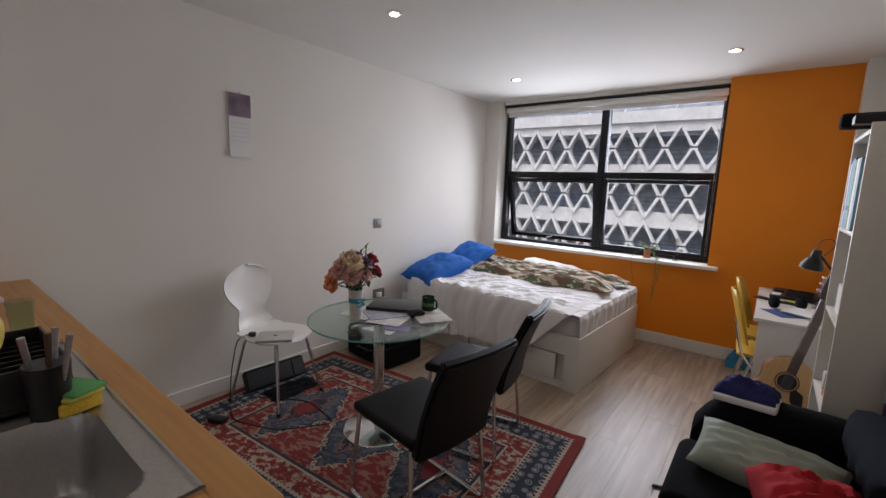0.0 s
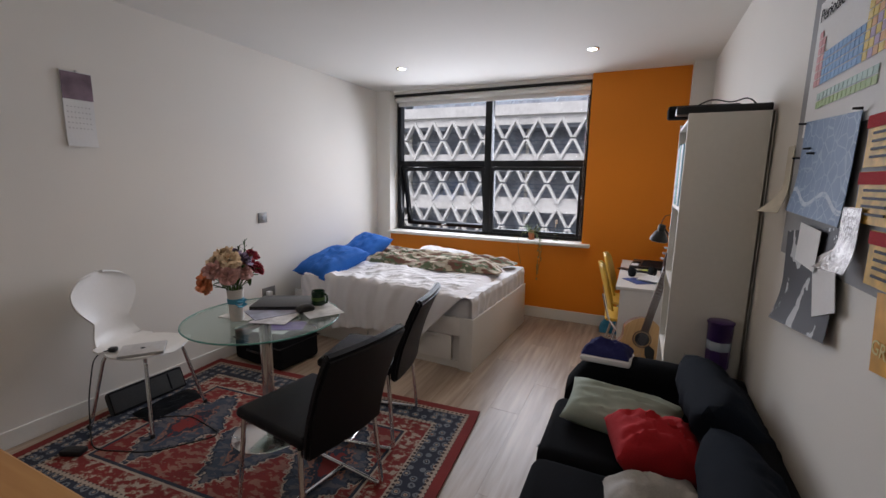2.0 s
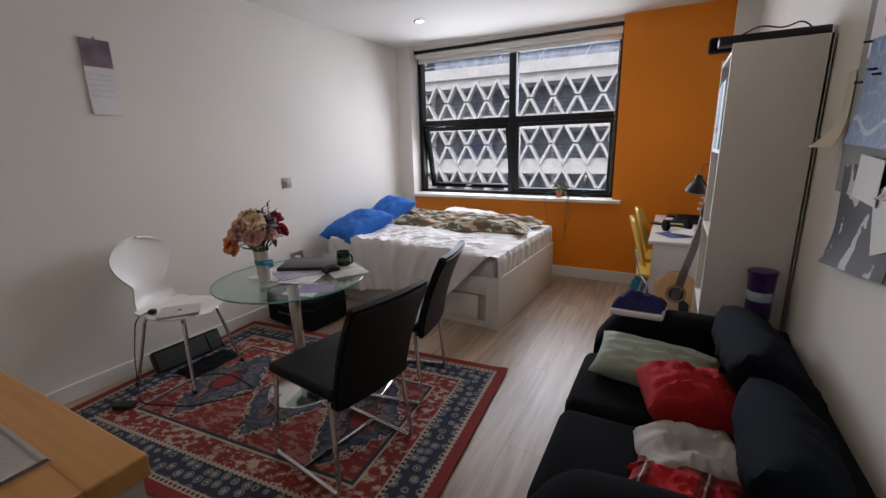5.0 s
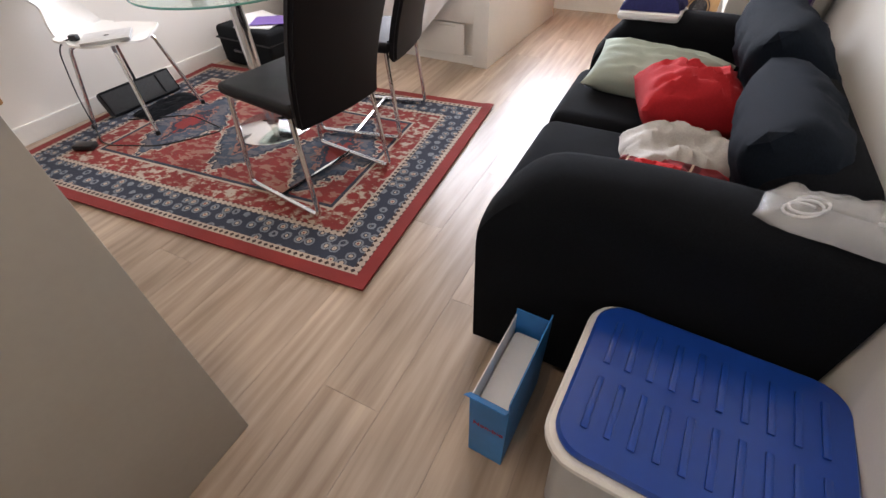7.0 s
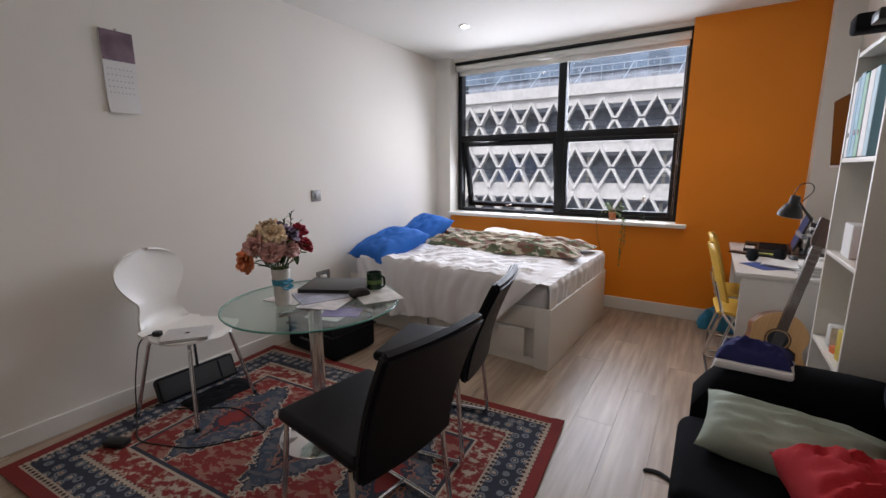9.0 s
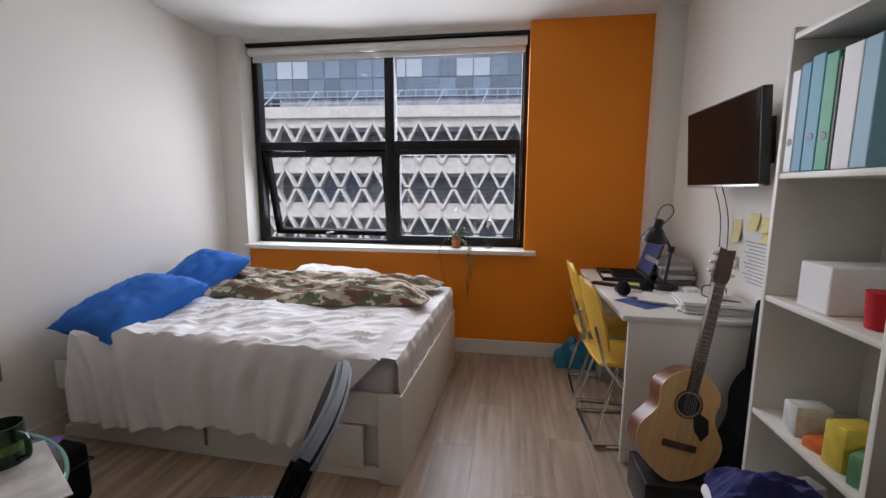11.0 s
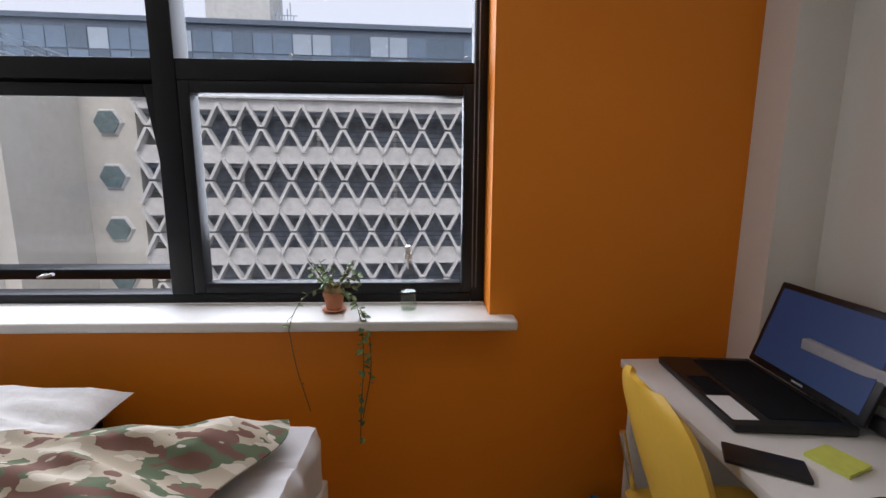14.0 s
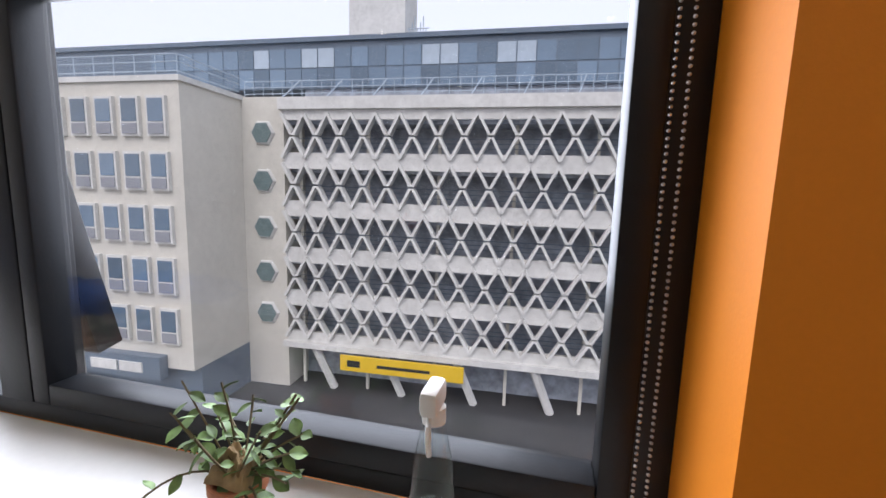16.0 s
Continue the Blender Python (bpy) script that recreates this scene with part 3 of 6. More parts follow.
    b1 = mix_node(n, l, math_node(n, l, "LESS_THAN", rd, 0.27), b1, CREAM)
    b1 = mix_node(n, l, math_node(n, l, "LESS_THAN", rd, 0.16), b1, RED)
    guard = mix_node(n, l, step(math_node(n, l, "ADD", tri(sp.outputs[0], 70), tri(sp.outputs[1], 70)), 1.25), CREAM, BROWN)
    c = RED
    for edge, col in ((0.055, guard), (0.085, b1), (0.215, guard), (0.24, b2), (0.35, CREAM), (0.362, NAVY), (0.38, f)):
        c = mix_node(n, l, step(d, edge), c, col)
    fade = noise_node(n, l, co, 5)
    h = n.new("ShaderNodeHueSaturation")
    l.new(math_node(n, l, "ADD", math_node(n, l, "MULTIPLY", fade, 0.5), 0.5), h.inputs["Value"])
    l.new(c, h.inputs["Color"])
    return h.outputs[0]

M_RUG = ramp_mat("persian_rug_wool", rug_colour, 0.95, 0.5)
rug_m = pose(1.168, 1.93, 0.0, 0, 0, 4.6)
def rug_fn(u, v):
    x, y = (u - 0.5) * 2.19, (v - 0.5) * 1.54
    e = min(u, v, 1 - u, 1 - v)
    z = 0.0085 + 0.004 * max(0, noise.noise(Vector((x * 2.5, y * 2.5, 0)))) * min(1, e * 14)
    if u > 0.97 and v > 0.95:
        z += 0.006
    return Vector((x, y, z))
rug = single("rug", sheet(rug_fn, 60, 44, -0.007), M_RUG, "worn red and navy patterned wool rug on the floor", "rug", m=rug_m)

# ---- bed ----
bed_m = pose(0.05, 3.412, 0, 0, 0, -2.6) 
bed = thing("storage_bed", bed_m, "white storage bed frame with drawers under rumpled bedding", "bed")
BL, BW = 1.885, 1.37
part("side_panel", box(0.0, 0.0, 0.27, BL - 0.02, 0.02, 0.42, 0.003), M_WHITE, bed)
part("plinth", box(0.0, 0.01, 0.0, BL - 0.02, 0.03, 0.055), M_WHITE, bed)
part("footboard", box(BL - 0.02, 0, 0.0, BL, BW, 0.425, 0.004), M_WHITE, bed)
part("side_panel", box(0.0, BW - 0.02, 0, BL - 0.02, BW, 0.42, 0.003), M_WHITE, bed)
part("base", box(0.0, 0.04, 0.05, BL - 0.03, BW - 0.03, 0.36), M_WHITE, bed)
for k in range(2):
    x0 = 0.06 + k * 0.83
    dr = part("drawer", box(x0, -0.004, 0.06, x0 + 0.81, 0.016, 0.262, 0.004), M_WHITE, bed)
    part("finger_pull", box(x0 + 0.62, -0.009, 0.235, x0 + 0.74, -0.003, 0.25, 0.002), M_TRIM, dr)
part("corner_post", box(BL - 0.11, -0.012, 0.0, BL, 0.0, 0.425, 0.003), M_WHITE, bed)
mattress = single("mattress", box(0.02, 0.03, 0.36, BL - 0.035, BW - 0.03, 0.575, 0.06, seg=4), M_SHEET, "thick white mattress in a fitted sheet on the bed", "mattress", m=bed_m)


def folds(p, a=1.0):
    q = Vector((p.x * 1.3 + p.y * 0.7, p.y * 4.6 - p.x * 1.9, 0.3))
    return a * (0.020 * noise.noise(q * 1.4) + 0.014 * (1 - abs(noise.noise(q * 3.1 + Vector((3, 1, 0))))) ** 2 + 0.007 * noise.noise(q * 7))


def duvet_fn(u, v):
    """White cover over the mattress, hanging down the near side in slanting folds; its far edge runs aslant."""
    s = v * 1.50                                       # along the cloth from the hanging hem
    drop = 0.43 + 0.03 * math.sin(u * 7) - 0.02 * u
    slant = 0.40 * max(0.0, min(1.0, s / 0.42))
    x = 0.17 + (1.22 + slant) * u
    ph = 44 * (u + 0.30 * s)
    w = 2.4 * noise.noise(Vector((u * 3, s * 2.5, 2)))
    fold = 0.5 * math.sin(ph + w) + 0.35 * math.sin(1.9 * ph + 2 * w) + 0.3 * noise.noise(Vector((u * 14, s * 6, 5)))
    edge = min(1.0, u * 14, (1 - u) * 14)
    if s < drop:
        k = (drop - s) / drop                          # 0 at the mattress edge, 1 at the hem
        y = -0.030 - 0.022 * (1 - math.exp(-k * 6)) - 0.020 * (0.35 + k) * (1 + fold)
        z = 0.600 - (drop - s)
    else:
        t = s - drop
        y = -0.030 + t
        z = 0.600 + 0.016 * (1 - math.exp(-t / 0.05)) + edge * (folds(Vector((x, y, 0)), 1.3) + 0.013 * fold * math.exp(-t / 0.35))
    if u > 0.96 and s >= drop:
        z -= (z - 0.588) * (u - 0.96) / 0.04
    return Vector((x, min(y, 1.36), z))
duvet = single("duvet_cover", sheet(duvet_fn, 190, 130, 0.004), M_SHEET, "crumpled white cotton sheet draped over the bed side", "bedding", m=bed_m)


def fitted_fn(u, v):
    """Loose end of the fitted sheet, wrinkled over the foot of the mattress."""
    y = 0.0 + (BW + 0.0) * u
    s = v * 0.72
    w = 0.010 * math.sin(60 * u + 5 * noise.noise(Vector((u * 5, v * 3, 8)))) + 0.012 * noise.noise(Vector((u * 22, v * 5, 1)))
    flat = 0.55
    if s < flat:
        x, z = BL - 0.57 + s, 0.584 + 0.5 * folds(Vector((s, y * 2, 0))) * min(1, s * 6) + 0.35 * w * (s / flat)
    else:
        k = s - flat
        x, z = BL - 0.02 - 0.004 + 0.6 * w + 0.012, 0.578 - k
    if s >= flat - 0.02 and s < flat + 0.02:
        x -= 0.006
    return Vector((x, y, z))
single("fitted_sheet", sheet(fitted_fn, 110, 50, 0.003), M_SHEET, "wrinkled white fitted sheet over the mattress foot", "bedding", m=bed_m)


def camo_colour(n, l, co):
    w = noise_node(n, l, stretched(n, l, co, (0.7, 1.7, 1)), 9, 2)
    w2 = noise_node(n, l, stretched(n, l, co, (0.8, 1.9, 1.3)), 13, 2)
    c = mix_node(n, l, math_node(n, l, "GREATER_THAN", w, 0.50), (0.42, 0.36, 0.27), (0.10, 0.13, 0.07))
    c = mix_node(n, l, math_node(n, l, "GREATER_THAN", w2, 0.555), c, (0.16, 0.08, 0.055))
    return mix_node(n, l, math_node(n, l, "LESS_THAN", w2, 0.40), c, (0.55, 0.50, 0.41))
M_CAMO = ramp_mat("camouflage_cotton", camo_colour, 0.9, 0.2)


def camo_fn(u, v):
    x, y = 0.10 + 1.68 * u + 0.04 * math.sin(9 * v), 0.58 + 0.65 * v + 0.05 * math.sin(7 * u) + 0.13 * (u - 0.5)
    q = Vector((x * 1.6, y * 6.5 + x, 1))
    ridge = (1 - abs(noise.noise(q))) ** 3 * 0.045 + 0.02 * (1 - abs(noise.noise(q * 2.3))) ** 2 + 0.012 * noise.noise(q * 4)
    e = min(u, 1 - u, v, 1 - v)
    z = 0.642 + (ridge + 0.02) * min(1, e * 12) 
    return Vector((x, y, z))
single("camouflage_blanket", sheet(camo_fn, 130, 80, 0.008), M_CAMO, "rumpled green and brown camouflage blanket on the bed", "blanket", m=bed_m)
single("pillow", cushion(0.66, 0.36, 0.11, 0.02, 3), mat("striped_pillow_cotton", (0.66, 0.65, 0.63), 0.85, grain=60, vary=0.05, bump=0.15), "pale grey rumpled pillow at the back of the bed", "pillow", m=bed_m @ pose(0.98, 1.22, 0.66, 8, 4, 6))
single("pillow", cushion(0.62, 0.46, 0.19, 0.024, 5), M_BLUE, "bright blue cotton pillow propped at the bed head", "pillow", "blue pillows", m=bed_m @ pose(0.25, 0.26, 0.665, 4, -16, 82))
single("pillow", cushion(0.58, 0.46, 0.17, 0.022, 8), M_BLUE, "bright blue cotton pillow leaning on the wall", "pillow", "blue pillows", m=bed_m @ pose(0.22, 0.76, 0.71, 6, -28, 80))
single("wooden_board", box(0.0, 0.0, 0.0, 0.40, 0.03, 0.62, 0.004), ramp_mat("birch_board", wood_colour((0.45, 0.33, 0.22), (0.36, 0.25, 0.16)), 0.5), "pale wooden board behind the bed", "board", m=pose(0.24, 4.89, 0.0))
single("storage_box", box(0.7, 4.76, 0, 1.2, 4.91, 0.60, 0.01), M_MATT, "dark box standing behind the bed", "box")

# ---- glass table ----
TX, TY = 1.17, 2.045
table = thing("round_table", pose(TX, TY, 0), "round glass table on a chrome pedestal over the rug", "table")
part("tabletop", lathe([(0.36, 0.706), (0.403, 0.707), (0.406, 0.711), (0.406, 0.715), (0.403, 0.718), (0.36, 0.718)], 64), M_TABLEGLASS, table, "clear greenish glass")
bm = bmesh.new()
tube([(0.4055 * math.cos(a * math.pi / 48), 0.4055 * math.sin(a * math.pi / 48), 0.7125) for a in range(96)], 0.0042, bm, 6, True)
part("glass_rim", bm, M_EDGE, table, "green ground glass edge")
part("pedestal", lathe([(0.036, 0.035), (0.032, 0.06), (0.032, 0.69), (0.06, 0.695), (0.06, 0.704)], 24), M_CHROME, table)
part("base_plate", lathe([(0.205, 0.0135), (0.208, 0.017), (0.200, 0.024), (0.05, 0.04), (0.036, 0.045)], 48), M_CHROME, table, "round chrome foot")
for k in range(3):
    a = k * 2.094 + 0.5
    part("arm", tube([(0.03 * math.cos(a), 0.03 * math.sin(a), 0.68), (0.2 * math.cos(a), 0.2 * math.sin(a), 0.7)], 0.012), M_CHROME, table)

# ---- black dining chairs: facing -x in their own space ----
def dining_chair(m):
    c = thing("dining_chair", m, "black leatherette dining chair on chrome sled legs", "chair", "black dining chairs")
    part("seat", box(-0.23, -0.215, 0.435, 0.215, 0.215, 0.485, 0.022, seg=4), M_LEATHER, c)

    def back(u, v):
        z = 0.40 + 0.47 * v
        w = 0.215 - 0.012 * (1 - v) 
        y = (u - 0.5) * 2 * w
        x = 0.195 + 0.15 * v ** 1.6 + 0.018 * (1 - (2 * u - 1) ** 2)
        return Vector((x, y, z))
    bm = sheet(back, 14, 14, 0.042)
    bmesh.ops.bevel(bm, geom=[e for e in bm.edges if e.calc_face_angle(0) > 0.9], offset=0.012, segments=3, affect="EDGES")
    part("backrest", bm, M_LEATHER, c)
    part("seam", tube([(0.205, -0.205, 0.49), (0.212, 0, 0.492), (0.205, 0.205, 0.49)], 0.004), M_MATT, c)
    for s in (-1, 1):
        y = s * 0.205
        part("leg", tube(bend([(-0.19, y * 0.95, 0.44), (-0.235, y * 1.05, 0.022), (0.225, y * 1.1, 0.022), (0.19, y, 0.44)], 0.03), 0.0105, seg=10), M_CHROME, c, "bent chrome tube")
    part("cross_bar", tube([(-0.03, -0.22, 0.022), (-0.03, 0.22, 0.022)], 0.0095, seg=8), M_CHROME, c)
    part("seat_rail", tube([(-0.15, -0.2, 0.43), (-0.15, 0.2, 0.43)], 0.009, seg=8), M_CHROME, c)
    return c

ch = dining_chair(pose(1.745, 1.755, 0.0085, 0, 0, -8))
copy_thing(ch, pose(1.64, 2.375, 0.0085, 0, 0, 12))

# ---- white shell chair: facing +x in its own space ----
wc = thing("shell_chair", pose(0.37, 1.85, 0.0085, 0, 0, 14), "white moulded plywood chair with chrome legs", "chair")


def shell(u, v):
    """Seat and waisted back in one sheet; v runs from the seat's front edge up the back."""
    if v < 0.48:
        k = v / 0.48
        w = 0.205 * (1 - abs(2 * k - 0.85) ** 3.0 * 0.42) if k < 0.85 else 0.205 * (1 - 0.17 * ((k - 0.55) / 0.45))
        w *= min(1.0, (max(0.0, k * 9)) ** 0.5 * 0.55 + 0.45)
        x, z = 0.21 - 0.38 * k, 0.455 - 0.012 * math.sin(k * math.pi)
        if k < 0.12:
            z -= 0.02 * (1 - k / 0.12) ** 2
    else:
        k = (v - 0.48) / 0.52
        if k < 0.30:
            w = 0.165 - 0.05 * math.sin(k / 0.30 * math.pi / 2)
        else:
            a = (k - 0.30) / 0.70
            w = 0.115 + 0.085 * math.sin(min(1, a / 0.55) * math.pi / 2) if a < 0.55 else 0.20 * math.sqrt(max(0.0, 1 - ((a - 0.55) / 0.453) ** 2))
        bendk = min(1, k / 0.16)
        x = -0.17 - 0.05 * math.sin(bendk * math.pi / 2) - 0.07 * k
        z = 0.455 + 0.03 * (1 - math.cos(bendk * math.pi / 2)) + 0.42 * k
    t = 2 * u - 1
    return Vector((x + (0.025 * t * t if v > 0.5 else 0), t * w, z + (0.012 * t * t if v < 0.5 else 0)))
part("shell", sheet(shell, 20, 70, 0.011), M_WHITE, wc, "white lacquered moulded shell")
for sx, sy in ((1, 1), (1, -1), (-1, 1), (-1, -1)):
    part("leg", tube(bend([(sx * 0.03, sy * 0.03, 0.437), (sx * 0.14, sy * 0.13, 0.43), (sx * 0.215, sy * 0.20, 0.0)], 0.03), 0.010, seg=10), M_CHROME, wc)
    part("foot_cap", lathe([(0.013, 0.0), (0.013, 0.025), (0.011, 0.03)], 10, centre=(sx * 0.215, sy * 0.20, 0)), M_BLACK, wc)

# ---- sofa along the right-hand wall ----
sofa = thing("sofa", pose(0, 0, 0), "black two-seat fabric sofa against the wall", "sofa")
part("base", box(2.76, 1.42, 0.05, 3.49, 2.46, 0.29, 0.03), M_SOFA, sofa)
for y0, y1 in ((1.44, 1.935), (1.945, 2.44)):
    part("seat_cushion", box(2.715, y0, 0.28, 3.36, y1, 0.44, 0.05, seg=4), M_SOFA, sofa)
part("back", box(3.28, 1.40, 0.05, 3.495, 2.48, 0.66, 0.07, seg=4), M_SOFA, sofa)


def arm_bm(y0, y1):
    bm = bmesh.new()
    prof = []
    for k in range(21):
        t = k / 20
        x = 2.75 + 0.745 * t
        z = 0.62 - 0.13 * (1 - min(1, t / 0.22)) ** 2.2 + 0.03 * math.sin(t * math.pi)
        prof.append((x, z))
    rings = []
    for x, z in prof:
        ring = []
        for a in range(9):
            th = math.pi * a / 8
            yy = (y0 + y1) / 2 - (y1 - y0) / 2 * math.cos(th)
            ring.append(bm.verts.new((x, yy, z - 0.075 + 0.075 * math.sin(th) ** 0.7)))
        ring = [bm.verts.new((x, y0, 0.04))] + ring + [bm.verts.new((x, y1, 0.04))]
        rings.append(ring)
    for a, b in zip(rings, rings[1:]):
        for k in range(len(a)):
            j = (k + 1) % len(a)
            bm.faces.new((a[k], a[j], b[j], b[k]))
    bm.faces.new(rings[0])
    bm.faces.new(rings[-1][::-1])
    bmesh.ops.recalc_face_normals(bm, faces=bm.faces)
    return bm
part("armrest", arm_bm(1.235, 1.435), M_SOFA, sofa)
part("armrest", arm_bm(2.45, 2.635), M_SOFA, sofa)
for x, y in ((2.82, 1.3), (2.82, 2.56), (3.42, 1.3), (3.42, 2.56)):
    part("foot", lathe([(0.02, 0), (0.025, 0.05)], 10, centre=(x, y, 0)), M_BLACK, sofa)
G = "loose sofa back cushions"
single("back_cushion", cushion(0.45, 0.48, 0.20, 0.016, 11, sharp=5), M_NAVY, "large dark navy corduroy back cushion slumped on the sofa", "cushion", G, m=pose(3.385, 2.17, 0.585, 0, 54, 4))
single("back_cushion", cushion(0.44, 0.46, 0.20, 0.016, 12, sharp=5), M_NAVY, "large dark navy corduroy back cushion leaning on the sofa back", "cushion", G, m=pose(3.395, 1.66, 0.55, 0, 52, -3))
single("sage_cushion", cushion(0.47, 0.25, 0.14, 0.014, 13), M_GREENP, "sage green cushion lying on the sofa seat", "cushion", m=pose(3.015, 2.27, 0.50, 22, 3, -6))
single("red_fleece", cushion(0.32, 0.27, 0.19, 0.03, 14), M_RED, "folded red fleece blanket on the sofa", "blanket", m=pose(3.135, 2.04, 0.52, 0, 6, 14))


def heap(sx, sy, h, seed, drop=0.0):
    def fn(u, v):
        a, b = 2 * u - 1, 2 * v - 1
        o = Vector((seed, seed * 2.3, 0))
        r = 1 + 0.18 * noise.noise(Vector((math.atan2(b, a) * 1.3, seed, 0)))
        e = max(0, 1 - max(abs(a), abs(b)) ** 3)
        z = h * e ** 0.5 * (0.75 + 0.5 * noise.noise(Vector((a * 1.5, b * 1.5, 0)) + o)) + 0.018 * e * (1 - abs(noise.noise(Vector((a * 4, b * 2.4, 0)) + o))) ** 2
        return Vector((a * sx / 2 * r, b * sy / 2 * r, max(0.004, z)))
    return sheet(fn, 40, 40, 0.006)


def plaid(n, l, co):
    sp = n.new("ShaderNodeSeparateXYZ")
    l.new(co, sp.inputs[0])
    c = (0.50, 0.012, 0.016)
    for ax, f, t, col in ((0, 13, 0.72, (0.05, 0.008, 0.012)), (1, 13, 0.72, (0.05, 0.008, 0.012)), (0, 13, 0.96, (0.6, 0.5, 0.4)), (1, 26, 0.95, (0.03, 0.03, 0.05))):
        p = math_node(n, l, "PINGPONG", math_node(n, l, "ADD", math_node(n, l, "MULTIPLY", sp.outputs[ax], f), 20.3), 1.0)
        c = mix_node(n, l, math_node(n, l, "MULTIPLY", math_node(n, l, "GREATER_THAN", p, t), 0.75), c, col)
    return c
single("grey_jumper", heap(0.31, 0.26, 0.09, 4.2), mat("light_grey_knit", (0.46, 0.45, 0.43), 0.95, grain=200, vary=0.1, bump=0.4), "crumpled light grey jumper on the sofa", "clothing", m=pose(3.15, 1.80, 0.44, 0, 0, 20))
single("tartan_shirt", heap(0.29, 0.20, 0.06, 7.7), ramp_mat("red_tartan", plaid, 0.9, 0.3), "red tartan shirt thrown on the sofa seat", "clothing", m=pose(3.12, 1.64, 0.442, 0, 0, -12))
single("navy_towel", heap(0.22, 0.14, 0.07, 9.1), mat("royal_navy_cotton", (0.018, 0.022, 0.12), 0.9, grain=200, vary=0.2, bump=0.4), "folded navy top on the sofa arm", "clothing", m=pose(2.93, 2.55, 0.646, 0, -3, -8))
single("white_towel", box(-0.115, -0.075, 0, 0.115, 0.075, 0.03, 0.012), M_SHEET, "white folded cloth under the navy top", "clothing", m=pose(2.93, 2.54, 0.618, 0, -3, -8))
M_POLY = mat("clear_polythene", (0.80, 0.82, 0.83), 0.12, grain=30, vary=0.1, bump=0.3)
M_POLY.node_tree.nodes["Principled BSDF"].inputs["Alpha"].default_value = 0.24
pb = single("plastic_bag", heap(0.21, 0.13, 0.04, 12.4), M_POLY, "crumpled clear plastic bag on the sofa arm", "bag", m=pose(3.38, 1.335, 0.632, 0, 0, -14))
single("cable_coil", tube([(0.035 * math.cos(k * 0.5) + 0.0008 * k, 0.022 * math.sin(k * 0.5), 0.04 + 0.0004 * k) for k in range(30)], 0.0025), M_SHEET, "white cable coiled in the plastic bag", "cable", m=pose(3.33, 1.34, 0.60, 0, 0, 40))
single("black_strap", sheet(lambda u, v: Vector((0.17 * u, 0.025 * (v - 0.5) + 0.02 * math.sin(5 * u), 0.004 + 0.03 * max(0, u - 0.7))), 14, 2, 0.003), M_MATT, "black strap lying on the floor by the sofa", "strap", m=pose(2.60, 2.62, 0.001, 0, 0, -8))

# ---- tub with blue lid, detergent box ----
tub = thing("storage_tub", pose(3.28, 1.02, 0, 0, 0, -4), "clear plastic storage tub with a ribbed blue lid", "storage box")


def rrect(hx, hy, r, z0, z1, taper=0.0):
    """A slab with round corners and eased edges."""
    def ring(d, z):
        return [(sx * (hx - r) + (r - d) * math.cos(a), sy * (hy - r) + (r - d) * math.sin(a), z)
                for q, (sx, sy) in enumerate(((1, 1), (-1, 1), (-1, -1), (1, -1))) for a in (math.pi / 2 * (q + i / 6) for i in range(7))]
    bm = bmesh.new()
    e = 0.006
    rings = [[bm.verts.new(p) for p in ring(d, z)] for d, z in ((e + taper, z0), (taper, z0 + e), (0, z1 - e), (e, z1))]
    for a, b in zip(rings, rings[1:]):
        for k in range(len(a)):
            j = (k + 1) % len(a)
            bm.faces.new((a[k], a[j], b[j], b[k]))
    bm.faces.new(rings[0][::-1])
    bm.faces.new(rings[-1])
    return bm
part("body", rrect(0.215, 0.165, 0.06, 0.0, 0.362, 0.02), mat("milky_polypropylene", (0.55, 0.57, 0.58), 0.3, vary=0.03), tub)
part("rim", rrect(0.237, 0.192, 0.07, 0.36, 0.385), M_WHITE, tub, "pale clip rim")
lid = part("lid", rrect(0.222, 0.178, 0.06, 0.384, 0.402), mat("blue_polypropylene", (0.008, 0.05, 0.30), 0.28, vary=0.04), tub, "blue ribbed lid")
rib = mesh_of(box(-0.006, -0.055, 0.0, 0.006, 0.055, 0.005, 0.002), "rib", lid.data.materials[0])
for k in range(10):
    for s in (-1, 1):
        o = new("rib", rib)
        o.parent, o.location = lid, (-0.175 + k * 0.039, s * 0.072, 0.4015)
for k in range(4):
    part("clip", box(-0.17 + k * 0.1, 0.158, 0.374, -0.12 + k * 0.1, 0.174, 0.396, 0.003), M_TRIM, tub)
det = thing("detergent_box", pose(2.925, 1.06, 0, 0, 0, -3), "opened blue and white detergent carton on the floor", "carton")
M_CARTON = mat("blue_carton_print", (0.03, 0.20, 0.50), 0.5, grain=12, vary=0.15)
part("end_panel", box(-0.045, -0.13, 0.0, 0.045, -0.127, 0.29), M_CARTON, det, "", False)
part("end_panel", box(-0.045, 0.127, 0, 0.045, 0.13, 0.29), M_CARTON, det, "", False)
part("side_panel", box(0.042, -0.127, 0, 0.045, 0.127, 0.32), M_CARTON, det, "", False)
part("tablet_pouch", box(-0.04, -0.12, 0.004, 0.04, 0.12, 0.22, 0.015), M_PAPER, det, "white inner pouch")
part("printed_side", box(-0.0455, -0.127, 0, -0.0425, 0.127, 0.27), M_PAPER, det, "white printed side")
part("flap", box(-0.045, -0.13, 0, 0.045, -0.128, 0.05), M_CARTON, det).matrix_local = pose(0, -0.13, 0.29, 35) @ pose(0, 0.13, 0)
wall_label("Non-bio", 0.022, pose(2.885, 0.9265, 0.17, 90, 0, -3), M_RED, det)

